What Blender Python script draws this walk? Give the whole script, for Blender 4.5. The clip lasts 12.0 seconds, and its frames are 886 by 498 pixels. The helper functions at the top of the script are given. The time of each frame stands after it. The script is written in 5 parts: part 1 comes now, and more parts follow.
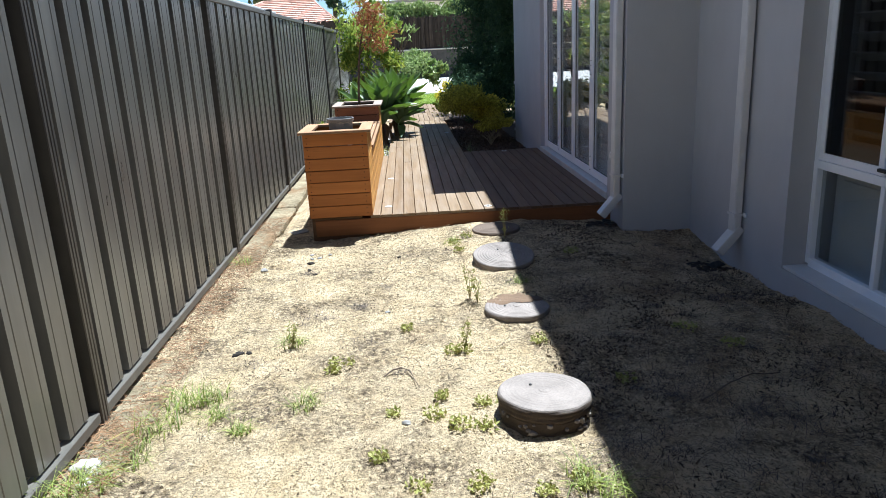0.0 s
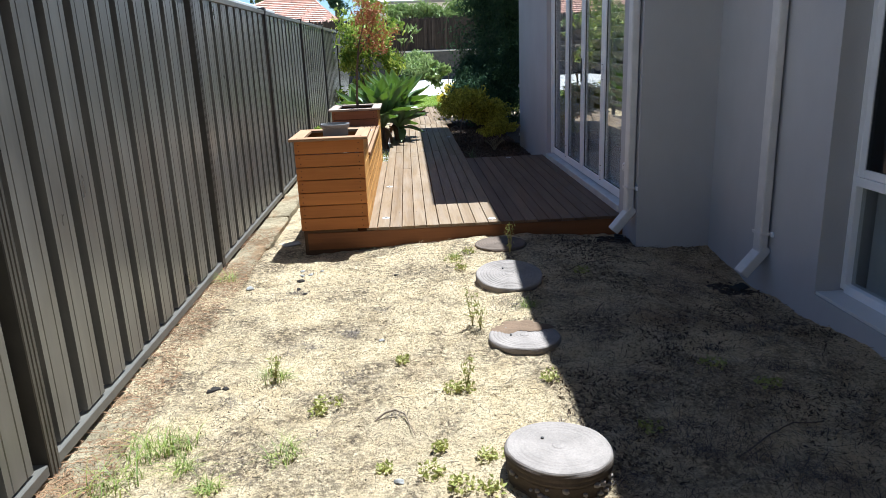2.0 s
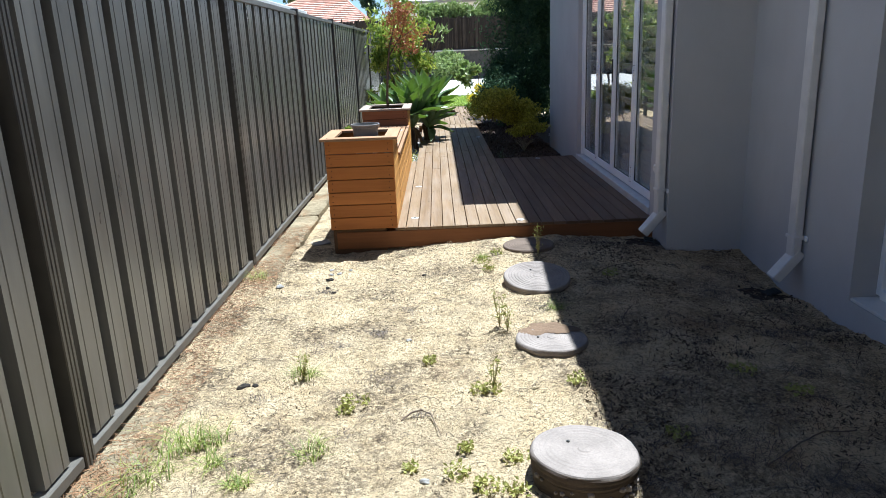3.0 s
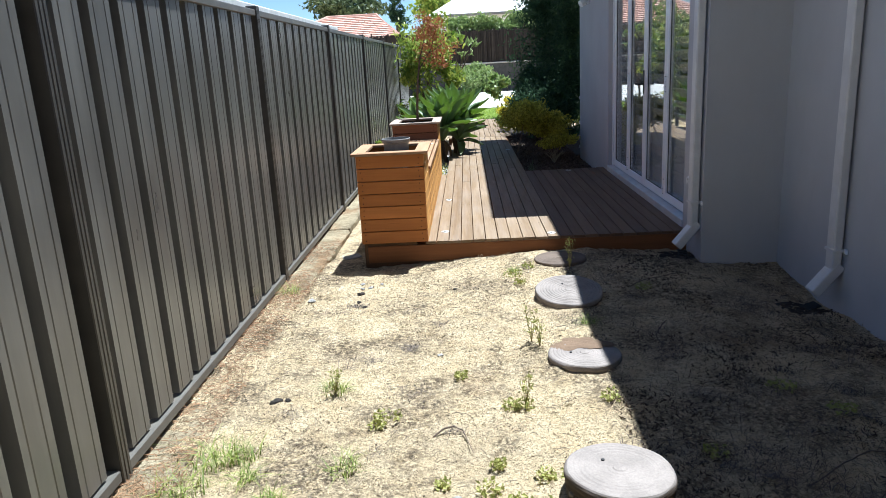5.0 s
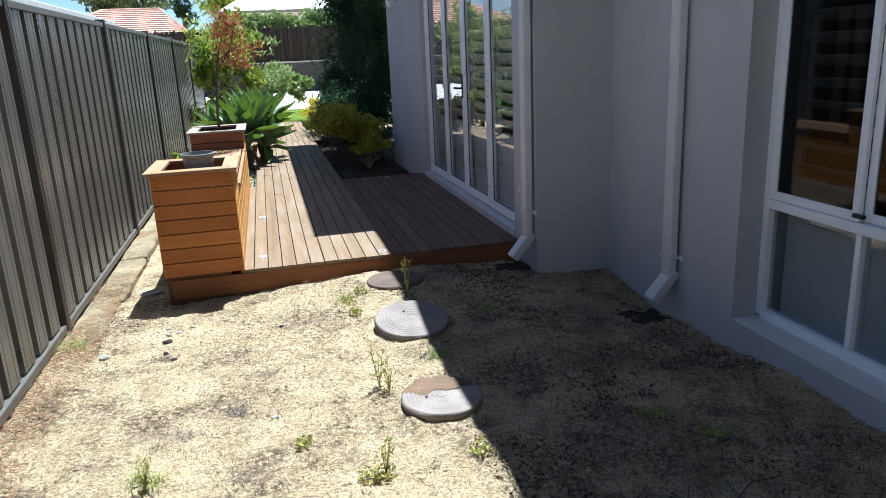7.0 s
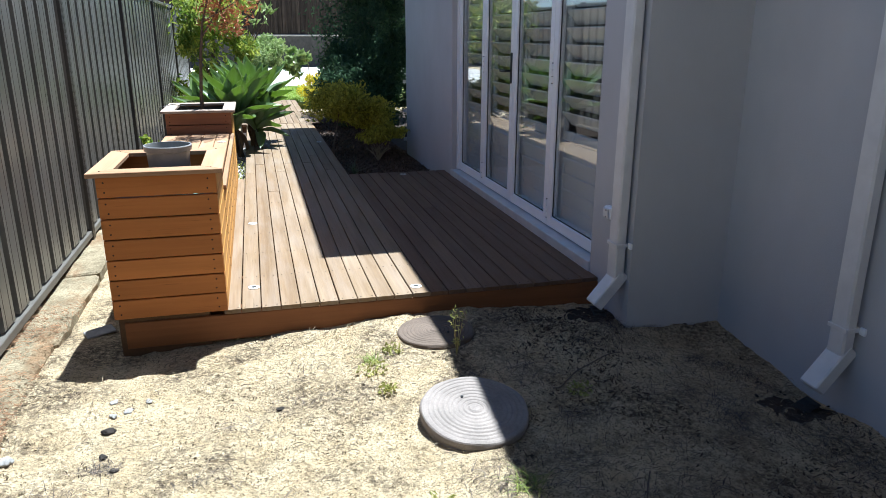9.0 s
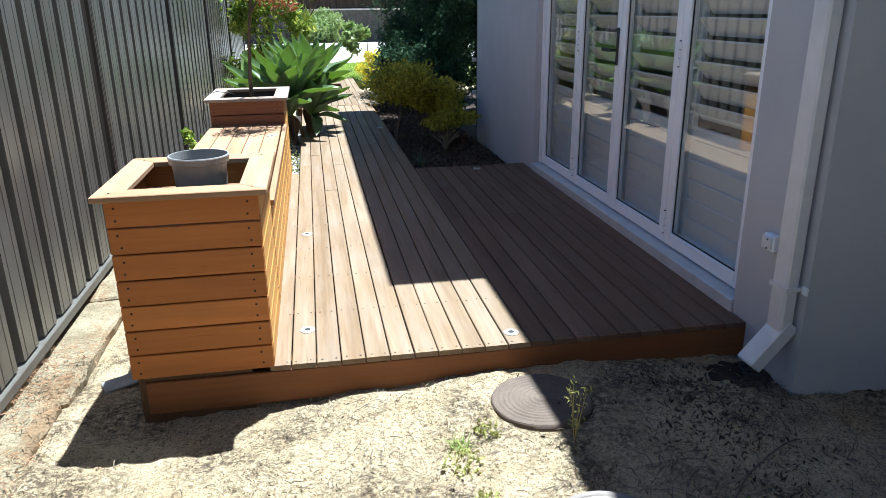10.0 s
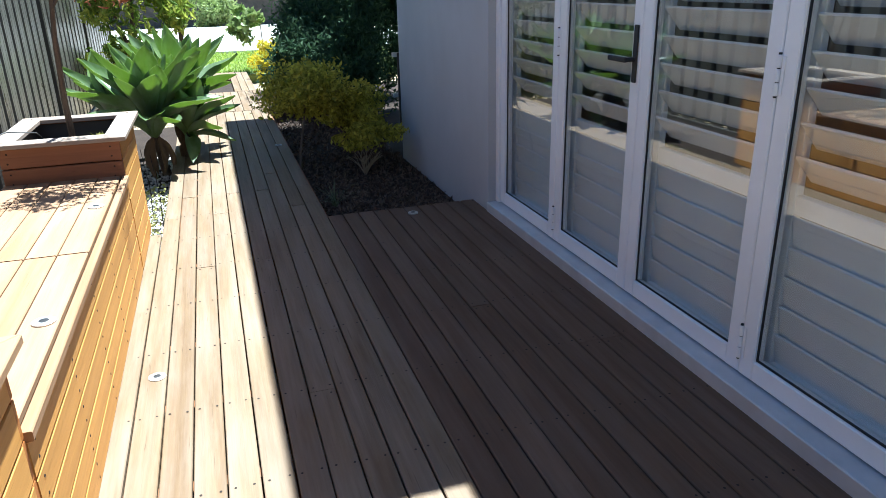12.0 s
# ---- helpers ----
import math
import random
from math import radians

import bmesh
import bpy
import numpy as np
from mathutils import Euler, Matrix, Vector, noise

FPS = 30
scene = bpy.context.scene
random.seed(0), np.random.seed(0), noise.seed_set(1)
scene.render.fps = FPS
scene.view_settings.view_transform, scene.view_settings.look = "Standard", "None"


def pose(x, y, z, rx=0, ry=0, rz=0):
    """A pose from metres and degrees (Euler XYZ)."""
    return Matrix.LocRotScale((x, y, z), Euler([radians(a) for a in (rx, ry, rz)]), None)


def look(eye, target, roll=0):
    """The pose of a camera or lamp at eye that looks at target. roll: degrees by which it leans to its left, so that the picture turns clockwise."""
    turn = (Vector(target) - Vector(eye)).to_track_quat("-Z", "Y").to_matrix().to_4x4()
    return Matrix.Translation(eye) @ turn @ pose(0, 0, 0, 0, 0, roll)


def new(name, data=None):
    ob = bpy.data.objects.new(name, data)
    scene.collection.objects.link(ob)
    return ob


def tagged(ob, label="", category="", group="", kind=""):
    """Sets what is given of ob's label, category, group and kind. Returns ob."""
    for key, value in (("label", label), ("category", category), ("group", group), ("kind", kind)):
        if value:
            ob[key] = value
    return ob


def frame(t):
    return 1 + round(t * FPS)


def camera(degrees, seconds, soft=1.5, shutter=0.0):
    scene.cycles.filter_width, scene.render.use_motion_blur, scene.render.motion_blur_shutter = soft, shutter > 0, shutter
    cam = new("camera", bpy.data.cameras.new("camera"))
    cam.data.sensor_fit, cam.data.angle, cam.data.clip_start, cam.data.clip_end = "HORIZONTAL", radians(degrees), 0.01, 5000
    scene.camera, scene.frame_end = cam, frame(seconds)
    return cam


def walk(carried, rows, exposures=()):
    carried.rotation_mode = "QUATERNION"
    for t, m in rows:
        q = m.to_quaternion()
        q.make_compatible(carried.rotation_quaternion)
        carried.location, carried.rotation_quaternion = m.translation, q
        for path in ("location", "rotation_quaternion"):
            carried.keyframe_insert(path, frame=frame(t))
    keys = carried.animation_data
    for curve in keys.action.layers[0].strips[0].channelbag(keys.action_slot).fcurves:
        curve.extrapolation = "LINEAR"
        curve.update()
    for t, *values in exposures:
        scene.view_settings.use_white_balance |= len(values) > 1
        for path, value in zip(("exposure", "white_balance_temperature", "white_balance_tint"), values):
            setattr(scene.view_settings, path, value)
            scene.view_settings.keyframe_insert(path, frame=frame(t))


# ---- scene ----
cam = camera(64.0, 12.0, soft=0.2)
PATH = [
    (0, (0.424, 0.358, 1.423), (0.504, 2.28, 0.875), -2.8),
    (0.5, (0.387, 0.539, 1.428), (0.488, 2.454, 0.858), -1.8),
    (1, (0.445, 0.677, 1.44), (0.549, 2.601, 0.903), -1.9),
    (1.5, (0.456, 0.721, 1.426), (0.562, 2.644, 0.886), -2.3),
    (2, (0.446, 0.74, 1.425), (0.524, 2.663, 0.881), -2.3),
    (2.5, (0.456, 0.734, 1.425), (0.525, 2.661, 0.892), -2.1),
    (3, (0.448, 0.73, 1.437), (0.446, 2.655, 0.894), -2.3),
    (3.5, (0.448, 0.734, 1.442), (0.455, 2.659, 0.899), -2.4),
    (3.7, (0.46, 0.725, 1.456), (0.408, 2.66, 0.954), -4.2),
    (5.3, (0.439, 0.751, 1.449), (0.353, 2.682, 0.938), -3.0),
    (5.5, (0.451, 0.768, 1.455), (0.456, 2.699, 0.937), -2.2),
    (6, (0.392, 0.795, 1.498), (0.528, 2.715, 0.953), -2.9),
    (6.5, (0.369, 0.953, 1.462), (0.706, 2.844, 0.907), -2.6),
    (6.7, (0.347, 1.077, 1.49), (0.8, 2.951, 0.958), -2.8),
    (8.3, (0.353, 2.078, 1.423), (0.731, 3.956, 0.85), -0.7),
    (8.5, (0.319, 2.254, 1.432), (0.78, 4.12, 0.878), -1.4),
    (9, (0.299, 2.638, 1.413), (0.784, 4.49, 0.832), 0.1),
    (9.5, (0.314, 3.078, 1.411), (0.576, 4.948, 0.752), -0.5),
    (10, (0.315, 3.513, 1.415), (0.647, 5.376, 0.767), -0.7),
    (10.5, (0.354, 3.922, 1.415), (0.79, 5.748, 0.724), -0.6),
    (11, (0.435, 4.349, 1.422), (0.712, 6.195, 0.704), -0.6),
    (11.5, (0.493, 4.745, 1.428), (0.901, 6.573, 0.728), -1.2),
    (12, (0.555, 5.163, 1.458), (1.112, 6.949, 0.749), -1.4),
]
walk(cam, [(t, look(eye, target, roll)) for t, eye, target, roll in PATH], [(0.0, 1.12, 5540, 5), (6.5, 1.14, 5540, 5), (9.0, 1.30, 5490, 4), (12.0, 1.66, 5400, 1)])

# ---- light ----
SUN = Vector((0.21, 0.27, 1.0)).normalized()
sun = new("sun", bpy.data.lights.new("sun", "SUN"))
sun.data.energy, sun.data.angle, sun.data.color = 5.6, radians(0.6), (1.0, 0.97, 0.925)
sun.matrix_world = look((8, 12, 30), Vector((8, 12, 30)) - SUN)
world = bpy.data.worlds.new("sky")
scene.world = world
world.use_nodes = True
wn = world.node_tree.nodes
sky = wn.new("ShaderNodeTexSky")
sky.sky_type, sky.sun_disc = "NISHITA", False
sky.sun_elevation, sky.sun_rotation = math.asin(SUN.z), math.atan2(SUN.x, SUN.y)
sky.air_density, sky.dust_density, sky.ozone_density = 0.7, 0.1, 2.8
wn["Background"].inputs["Strength"].default_value = 0.066
world.node_tree.links.new(sky.outputs[0], wn["Background"].inputs["Color"])


# ---- materials ----
class Nodes:
    """A short way to wire a node material."""

    def __init__(self, name):
        self.mat = bpy.data.materials.new(name)
        self.mat.use_nodes = True
        self.tree = self.mat.node_tree
        self.bsdf = self.tree.nodes["Principled BSDF"]
        self.coord = self.tree.nodes.new("ShaderNodeTexCoord")

    def add(self, kind, **props):
        n = self.tree.nodes.new(kind)
        for k, v in props.items():
            setattr(n, k, v)
        return n

    def link(self, a, b):
        self.tree.links.new(a, b)

    def scaled(self, scale, space="Object", offset_random=False):
        m = self.add("ShaderNodeMapping")
        m.inputs["Scale"].default_value = scale if hasattr(scale, "__len__") else (scale,) * 3
        self.link(self.coord.outputs[space], m.inputs["Vector"])
        if offset_random:
            info = self.add("ShaderNodeObjectInfo")
            mul = self.add("ShaderNodeVectorMath", operation="MULTIPLY")
            mul.inputs[1].default_value = (37.0, 53.0, 29.0)
            self.link(info.outputs["Random"], mul.inputs[0])
            self.link(mul.outputs[0], m.inputs["Location"])
        return m.outputs[0]

    def noise(self, scale, detail=4.0, rough=0.55, vec=None, space="Object"):
        n = self.add("ShaderNodeTexNoise")
        n.inputs["Scale"].default_value, n.inputs["Detail"].default_value = 1.0, detail
        n.inputs["Roughness"].default_value = rough
        self.link(vec or self.scaled(scale, space), n.inputs["Vector"])
        return n.outputs["Fac"]

    def ramp(self, fac, stops):
        r = self.add("ShaderNodeValToRGB")
        el = r.color_ramp.elements
        while len(el) < len(stops):
            el.new(0.5)
        for e, (p, c) in zip(el, stops):
            e.position = p
            e.color = (*c, 1) if hasattr(c, "__len__") else (c, c, c, 1)
        self.link(fac, r.inputs[0])
        return r.outputs[0]

    def mix(self, fac, a, b, blend="MIX"):
        n = self.add("ShaderNodeMix", data_type="RGBA", blend_type=blend)
        for sock, v in ((n.inputs["Factor"], fac), (n.inputs[6], a), (n.inputs[7], b)):
            if isinstance(v, (int, float)):
                sock.default_value = v
            elif isinstance(v, tuple):
                sock.default_value = (*v, 1)
            else:
                self.link(v, sock)
        return n.outputs[2]

    def bump(self, height, strength=0.3, distance=0.01, normal=None):
        b = self.add("ShaderNodeBump")
        b.inputs["Strength"].default_value, b.inputs["Distance"].default_value = strength, distance
        self.link(height, b.inputs["Height"])
        if normal is not None:
            self.link(normal, b.inputs["Normal"])
        return b.outputs[0]

    def done(self, colour, rough=0.7, metal=0.0, normal=None, spec=0.5):
        for sock, v in (("Base Color", colour), ("Roughness", rough), ("Metallic", metal)):
            s = self.bsdf.inputs[sock]
            if isinstance(v, tuple):
                s.default_value = (*v, 1)
            elif isinstance(v, (int, float)):
                s.default_value = v
            else:
                self.link(v, s)
        self.bsdf.inputs["Specular IOR Level"].default_value = spec
        if normal is not None:
            self.link(normal, self.bsdf.inputs["Normal"])
        return self.mat


def plain(name, colour, rough=0.5, metal=0.0, vary=0.12, scale=9.0, bump=0.15):
    n = Nodes(name)
    f = n.noise(scale, 5)
    lo, hi = tuple(c * (1 - vary) for c in colour), tuple(min(1, c * (1 + vary)) for c in colour)
    fine = n.noise(scale * 14, 3)
    return n.done(n.ramp(f, [(0.3, lo), (0.7, hi)]), rough, metal, n.bump(fine, bump, 0.003))


def timber(name, dark, light, grey=0.0, rough=0.65, spec=0.22):
    """Boards with their long side along local y; each board its own tint."""
    n = Nodes(name)
    info = n.add("ShaderNodeObjectInfo").outputs["Random"]
    vec = n.scaled((55, 2.2, 55), offset_random=True)
    grain = n.noise(1, 6, 0.62, vec)
    broad = n.noise(1, 3, 0.5, n.scaled((9, 0.9, 9), offset_random=True))
    col = n.mix(grain, dark, light)
    tint = n.ramp(info, [(0.0, (0.93, 0.90, 0.87)), (0.3, (0.99, 0.98, 0.97)), (0.75, (1.05, 1.05, 1.04)), (0.92, (1.10, 1.11, 1.11)), (1.0, (1.18, 1.21, 1.23))])
    col = n.mix(1.0, col, tint, "MULTIPLY")
    patch = n.ramp(broad, [(0.35, 0.86), (0.65, 1.08)])
    col = n.mix(0.8, col, patch, "MULTIPLY")
    if grey:
        worn = n.ramp(n.noise(1, 5, 0.6, n.scaled((14, 1.6, 14), offset_random=True)), [(0.38, 0.0), (0.68, 1.0)])
        fac = n.add("ShaderNodeMath", operation="MULTIPLY")
        n.link(worn, fac.inputs[0])
        fac.inputs[1].default_value = grey
        col = n.mix(fac.outputs[0], col, (0.42, 0.38, 0.34))
    crack = n.ramp(n.noise(1, 4, 0.7, n.scaled((120, 2.5, 120), offset_random=True)), [(0.28, 0.35), (0.36, 1.0)])
    col = n.mix(0.7, col, crack, "MULTIPLY")
    return n.done(col, rough, 0, n.bump(grain, 0.35, 0.004), spec)


def leafy(name, a, b, rough=0.5, through_light=0.25):
    n = Nodes(name)
    isl = n.add("ShaderNodeNewGeometry").outputs["Random Per Island"]
    big = n.noise(3.0, 2)
    col = n.mix(isl, a, b)
    col = n.mix(0.6, col, n.ramp(big, [(0.3, 0.7), (0.7, 1.15)]), "MULTIPLY")
    mat = n.done(col, rough, 0, None, 0.4)
    tr = n.add("ShaderNodeBsdfTranslucent")
    n.link(col, tr.inputs["Color"])
    mx = n.add("ShaderNodeMixShader")
    mx.inputs[0].default_value = through_light
    n.link(n.bsdf.outputs[0], mx.inputs[1])
    n.link(tr.outputs[0], mx.inputs[2])
    n.link(mx.outputs[0], n.tree.nodes["Material Output"].inputs["Surface"])
    return mat


def sand_material():
    n = Nodes("dry_yellow_sand")
    broad = n.noise(0.9, 5, 0.6)
    mid = n.noise(7.0, 6, 0.65)
    fine = n.noise(48.0, 5, 0.72)
    speck = n.noise(120.0, 3, 0.65)
    col = n.mix(n.ramp(mid, [(0.3, 0.0), (0.7, 1.0)]), (0.70, 0.535, 0.315), (0.86, 0.70, 0.46))
    col = n.mix(n.ramp(broad, [(0.50, 0.0), (0.75, 0.45)]), col, (0.42, 0.34, 0.24))
    # patches of old grass roots and grey dust
    dirt = n.add("ShaderNodeMath", operation="MULTIPLY")
    n.link(n.ramp(n.noise(2.2, 6, 0.7), [(0.45, 0.0), (0.60, 1.0)]), dirt.inputs[0])
    n.link(n.ramp(n.noise(42.0, 5, 0.8), [(0.42, 0.0), (0.56, 1.0)]), dirt.inputs[1])
    col = n.mix(dirt.outputs[0], col, (0.15, 0.115, 0.08))
    col = n.mix(n.ramp(speck, [(0.58, 0.0), (0.63, 0.9)]), col, (0.15, 0.11, 0.065))
    rust = n.ramp(n.noise(0.75, 3, 0.5), [(0.60, 0.0), (0.72, 0.55)])
    col = n.mix(rust, col, (0.33, 0.19, 0.10))
    # low spots of the fine grain tinted darker: hollow shade put into colour
    col = n.mix(n.ramp(fine, [(0.33, 0.0), (0.50, 1.0)]), n.mix(0.72, col, (0.26, 0.19, 0.11)), col)
    nb = n.bump(mid, 0.6, 0.04)
    nb = n.bump(fine, 1.0, 0.05, nb)
    return n.done(col, 0.95, 0, n.bump(speck, 0.3, 0.004, nb), 0.15)


def render_material(name, colour):
    n = Nodes(name)
    broad = n.noise(0.8, 4, 0.6)
    grain = n.noise(160, 3, 0.7)
    trowel = n.noise((3.5, 3.5, 2.0), 4, 0.6)
    col = n.mix(n.ramp(broad, [(0.3, 0.0), (0.7, 1.0)]), tuple(c * 0.93 for c in colour), tuple(c * 1.05 for c in colour))
    col = n.mix(0.25, col, n.ramp(trowel, [(0.3, 0.82), (0.7, 1.1)]), "MULTIPLY")
    return n.done(col, 0.85, 0, n.bump(grain, 0.35, 0.003, n.bump(trowel, 0.12, 0.02)), 0.25)


def glass_material(name, tint, edge=0.82, face=0.11):
    n = Nodes(name)
    n.tree.nodes.remove(n.bsdf)
    facing = n.add("ShaderNodeLayerWeight")
    facing.inputs["Blend"].default_value = 0.5
    power = n.add("ShaderNodeMath", operation="POWER")
    n.link(facing.outputs["Facing"], power.inputs[0])
    power.inputs[1].default_value = 4.0
    fr = n.add("ShaderNodeMath", operation="MULTIPLY_ADD")
    n.link(power.outputs[0], fr.inputs[0])
    fr.inputs[1].default_value, fr.inputs[2].default_value = edge, face
    tr, gl = n.add("ShaderNodeBsdfTransparent"), n.add("ShaderNodeBsdfGlossy")
    tr.inputs["Color"].default_value = (*tint, 1)
    gl.inputs["Roughness"].default_value = 0.0
    mx = n.add("ShaderNodeMixShader")
    n.link(fr.outputs[0], mx.inputs[0])
    n.link(tr.outputs[0], mx.inputs[1])
    n.link(gl.outputs[0], mx.inputs[2])
    n.link(mx.outputs[0], n.tree.nodes["Material Output"].inputs["Surface"])
    return n.mat


def concrete_material(name, colour):
    n = Nodes(name)
    broad, grit = n.noise(6, 5, 0.65), n.noise(120, 4, 0.7)
    col = n.mix(n.ramp(broad, [(0.3, 0.0), (0.7, 1.0)]), tuple(c * 0.72 for c in colour), tuple(c * 1.15 for c in colour))
    col = n.mix(0.5, col, n.ramp(grit, [(0.3, 0.7), (0.7, 1.15)]), "MULTIPLY")
    return n.done(col, 0.9, 0, n.bump(grit, 0.45, 0.005), 0.2)


def kerb_material():
    n = Nodes("old_sandy_limestone")
    broad, grit, rust = n.noise(5, 6, 0.7), n.noise(90, 4, 0.75), n.noise((5, 2.2, 5), 6, 0.7)
    col = n.mix(n.ramp(broad, [(0.35, 0.0), (0.65, 1.0)]), (0.19, 0.155, 0.10), (0.38, 0.32, 0.21))
    col = n.mix(n.ramp(rust, [(0.50, 0.0), (0.62, 0.7)]), col, (0.21, 0.125, 0.065))
    col = n.mix(0.8, col, n.ramp(grit, [(0.3, 0.45), (0.6, 1.15)]), "MULTIPLY")
    return n.done(col, 0.95, 0, n.bump(grit, 0.8, 0.012, n.bump(broad, 0.7, 0.03)), 0.1)


def steel_sheet():
    n = Nodes("brown_grey_coated_steel")
    dust = n.noise((3, 3, 1.2), 5, 0.65)
    col = n.mix(n.ramp(dust, [(0.35, 0.0), (0.75, 1.0)]), (0.088, 0.083, 0.073), (0.155, 0.148, 0.131))
    rain = n.noise((30, 30, 0.8), 4, 0.6)
    col = n.mix(0.4, col, n.ramp(rain, [(0.35, 0.8), (0.7, 1.2)]), "MULTIPLY")
    return n.done(col, n.ramp(dust, [(0.3, 0.26), (0.7, 0.42)]), 0.0, n.bump(n.noise(60, 2), 0.04, 0.002), 0.9)


SAND = sand_material()
RENDER = render_material("grey_render", (0.50, 0.505, 0.515))
END_WALL = render_material("brown_render", (0.22, 0.19, 0.16))
RENDER_PALE = render_material("pale_render", (0.68, 0.67, 0.65))
GLASS = glass_material("door_glass", (0.965, 0.98, 0.97), 0.82, 0.12)
GLASS_DIM = glass_material("screened_window_glass", (0.42, 0.43, 0.43), 0.12, 0.03)
GLASS_LOW = glass_material("fixed_window_glass", (0.78, 0.80, 0.79), 0.5, 0.07)
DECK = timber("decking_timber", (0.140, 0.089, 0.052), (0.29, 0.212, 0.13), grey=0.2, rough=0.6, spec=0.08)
# browner copy of the decking: the shade by the doors put into colour
DECK_SHADE = timber("shade_brown_decking", (0.096, 0.054, 0.032), (0.188, 0.116, 0.072), grey=0.08, rough=0.55, spec=0.12)
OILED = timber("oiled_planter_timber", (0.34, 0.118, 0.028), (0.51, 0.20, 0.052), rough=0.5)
BENCH = timber("pale_bench_timber", (0.30, 0.165, 0.085), (0.44, 0.27, 0.145), grey=0.15)
# brighter copy of the oiled timber, with sunlight put into its colour
OILED_SUNLIT = timber("sunlit_planter_timber", (0.46, 0.215, 0.052), (0.70, 0.37, 0.10), rough=0.5)
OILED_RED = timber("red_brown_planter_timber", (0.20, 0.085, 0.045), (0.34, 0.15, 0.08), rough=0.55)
CAP_GREY = timber("weathered_cap_timber", (0.26, 0.19, 0.14), (0.40, 0.31, 0.24), grey=0.4)
FASCIA_WOOD = timber("dark_fascia_timber", (0.15, 0.06, 0.024), (0.26, 0.11, 0.042))
BASE_WOOD = timber("dark_base_timber", (0.075, 0.042, 0.022), (0.15, 0.085, 0.045))
SHEET = steel_sheet()
POST = plain("dark_coated_post", (0.055, 0.05, 0.043), 0.4, 0, 0.2)
RAIL = plain("grey_brown_rail", (0.115, 0.107, 0.092), 0.45, 0, 0.15)
WHITE = plain("white_powder_coat", (0.90, 0.915, 0.935), 0.35, 0, 0.04, 4, 0.05)
SILL = plain("pale_aluminium_sill", (0.58, 0.59, 0.59), 0.45, 0.1, 0.1)
SEAL = plain("black_seal", (0.02, 0.02, 0.02), 0.6)
SHUTTER = plain("white_shutter_paint", (0.90, 0.90, 0.90), 0.5, 0, 0.05, 5, 0.05)
PIPE = plain("wall_coloured_pipe", (0.68, 0.675, 0.66), 0.5, 0, 0.08)
CONCRETE = concrete_material("weathered_concrete", (0.27, 0.235, 0.21))
KERB = kerb_material()
STEEL = plain("brushed_steel", (0.55, 0.54, 0.51), 0.5, 0.35)
BLACK = plain("black_plastic", (0.018, 0.018, 0.018), 0.55)
GREY_PLASTIC = plain("grey_plastic", (0.27, 0.265, 0.255), 0.4, 0, 0.08)
LINER = plain("dark_grey_liner", (0.05, 0.05, 0.052), 0.6)
HOSE = plain("green_hose", (0.05, 0.36, 0.26), 0.4)
ROOM = plain("dim_room_paint", (0.30, 0.29, 0.27), 0.9)
SOIL = concrete_material("dark_soil", (0.045, 0.032, 0.024))
LAWN_SOIL = concrete_material("lawn_earth", (0.20, 0.25, 0.07))
PAVE = concrete_material("pale_paving", (0.62, 0.60, 0.56))
LINEAR = plain("cream_gutter_paint", (0.62, 0.61, 0.57), 0.45)
NAIL = plain("rusty_screw", (0.022, 0.015, 0.011), 0.9)
BARK = concrete_material("grey_brown_bark", (0.16, 0.12, 0.09))
MULCH = leafy("bark_mulch_chips", (0.05, 0.033, 0.024), (0.20, 0.14, 0.10), 0.9, 0.0)
PEBBLE = leafy("grey_white_pebbles", (0.30, 0.29, 0.27), (0.78, 0.76, 0.72), 0.8, 0.0)
STRAW = leafy("dead_grass", (0.15, 0.12, 0.09), (0.46, 0.38, 0.25), 0.9, 0.1)
WEED = leafy("weed_green", (0.28, 0.30, 0.07), (0.52, 0.50, 0.17), 0.6)
GRASS = leafy("lawn_green", (0.20, 0.32, 0.03), (0.42, 0.50, 0.09), 0.6, 0.35)
CONIFER = leafy("dark_foliage", (0.030, 0.068, 0.038), (0.075, 0.135, 0.060), 0.95, 0.3)
DURANTA = leafy("olive_yellow_foliage", (0.22, 0.23, 0.03), (0.66, 0.60, 0.08), 0.6, 0.45)
GOLD = leafy("golden_foliage", (0.62, 0.55, 0.03), (0.85, 0.74, 0.06), 0.5, 0.4)
RUST = leafy("rust_red_foliage", (0.30, 0.09, 0.035), (0.50, 0.23, 0.09), 0.6, 0.3)
SHRUB = leafy("mid_green_foliage", (0.13, 0.24, 0.03), (0.52, 0.56, 0.10), 0.5, 0.38)
LIGHT_SHRUB = leafy("pale_green_foliage", (0.20, 0.29, 0.08), (0.38, 0.46, 0.18), 0.5, 0.3)
FARTREE = leafy("grey_green_foliage", (0.06, 0.09, 0.04), (0.14, 0.18, 0.08), 0.6, 0.2)
BRUSH = leafy("brown_brushwood", (0.034, 0.027, 0.023), (0.07, 0.055, 0.046), 0.9, 0.0)
TERRACOTTA = leafy("terracotta_tiles", (0.52, 0.28, 0.20), (0.68, 0.42, 0.33), 0.8, 0.0)
FAR_WHITE = plain("white_roof_sheet", (0.8, 0.8, 0.8), 0.5, 0, 0.05)
GREY_ROOF = plain("grey_roof_sheet", (0.16, 0.16, 0.16), 0.5)
FAR_WALL = plain("red_brown_wall", (0.28, 0.13, 0.08), 0.8)


# ---- mesh tools ----
PLACE = {}


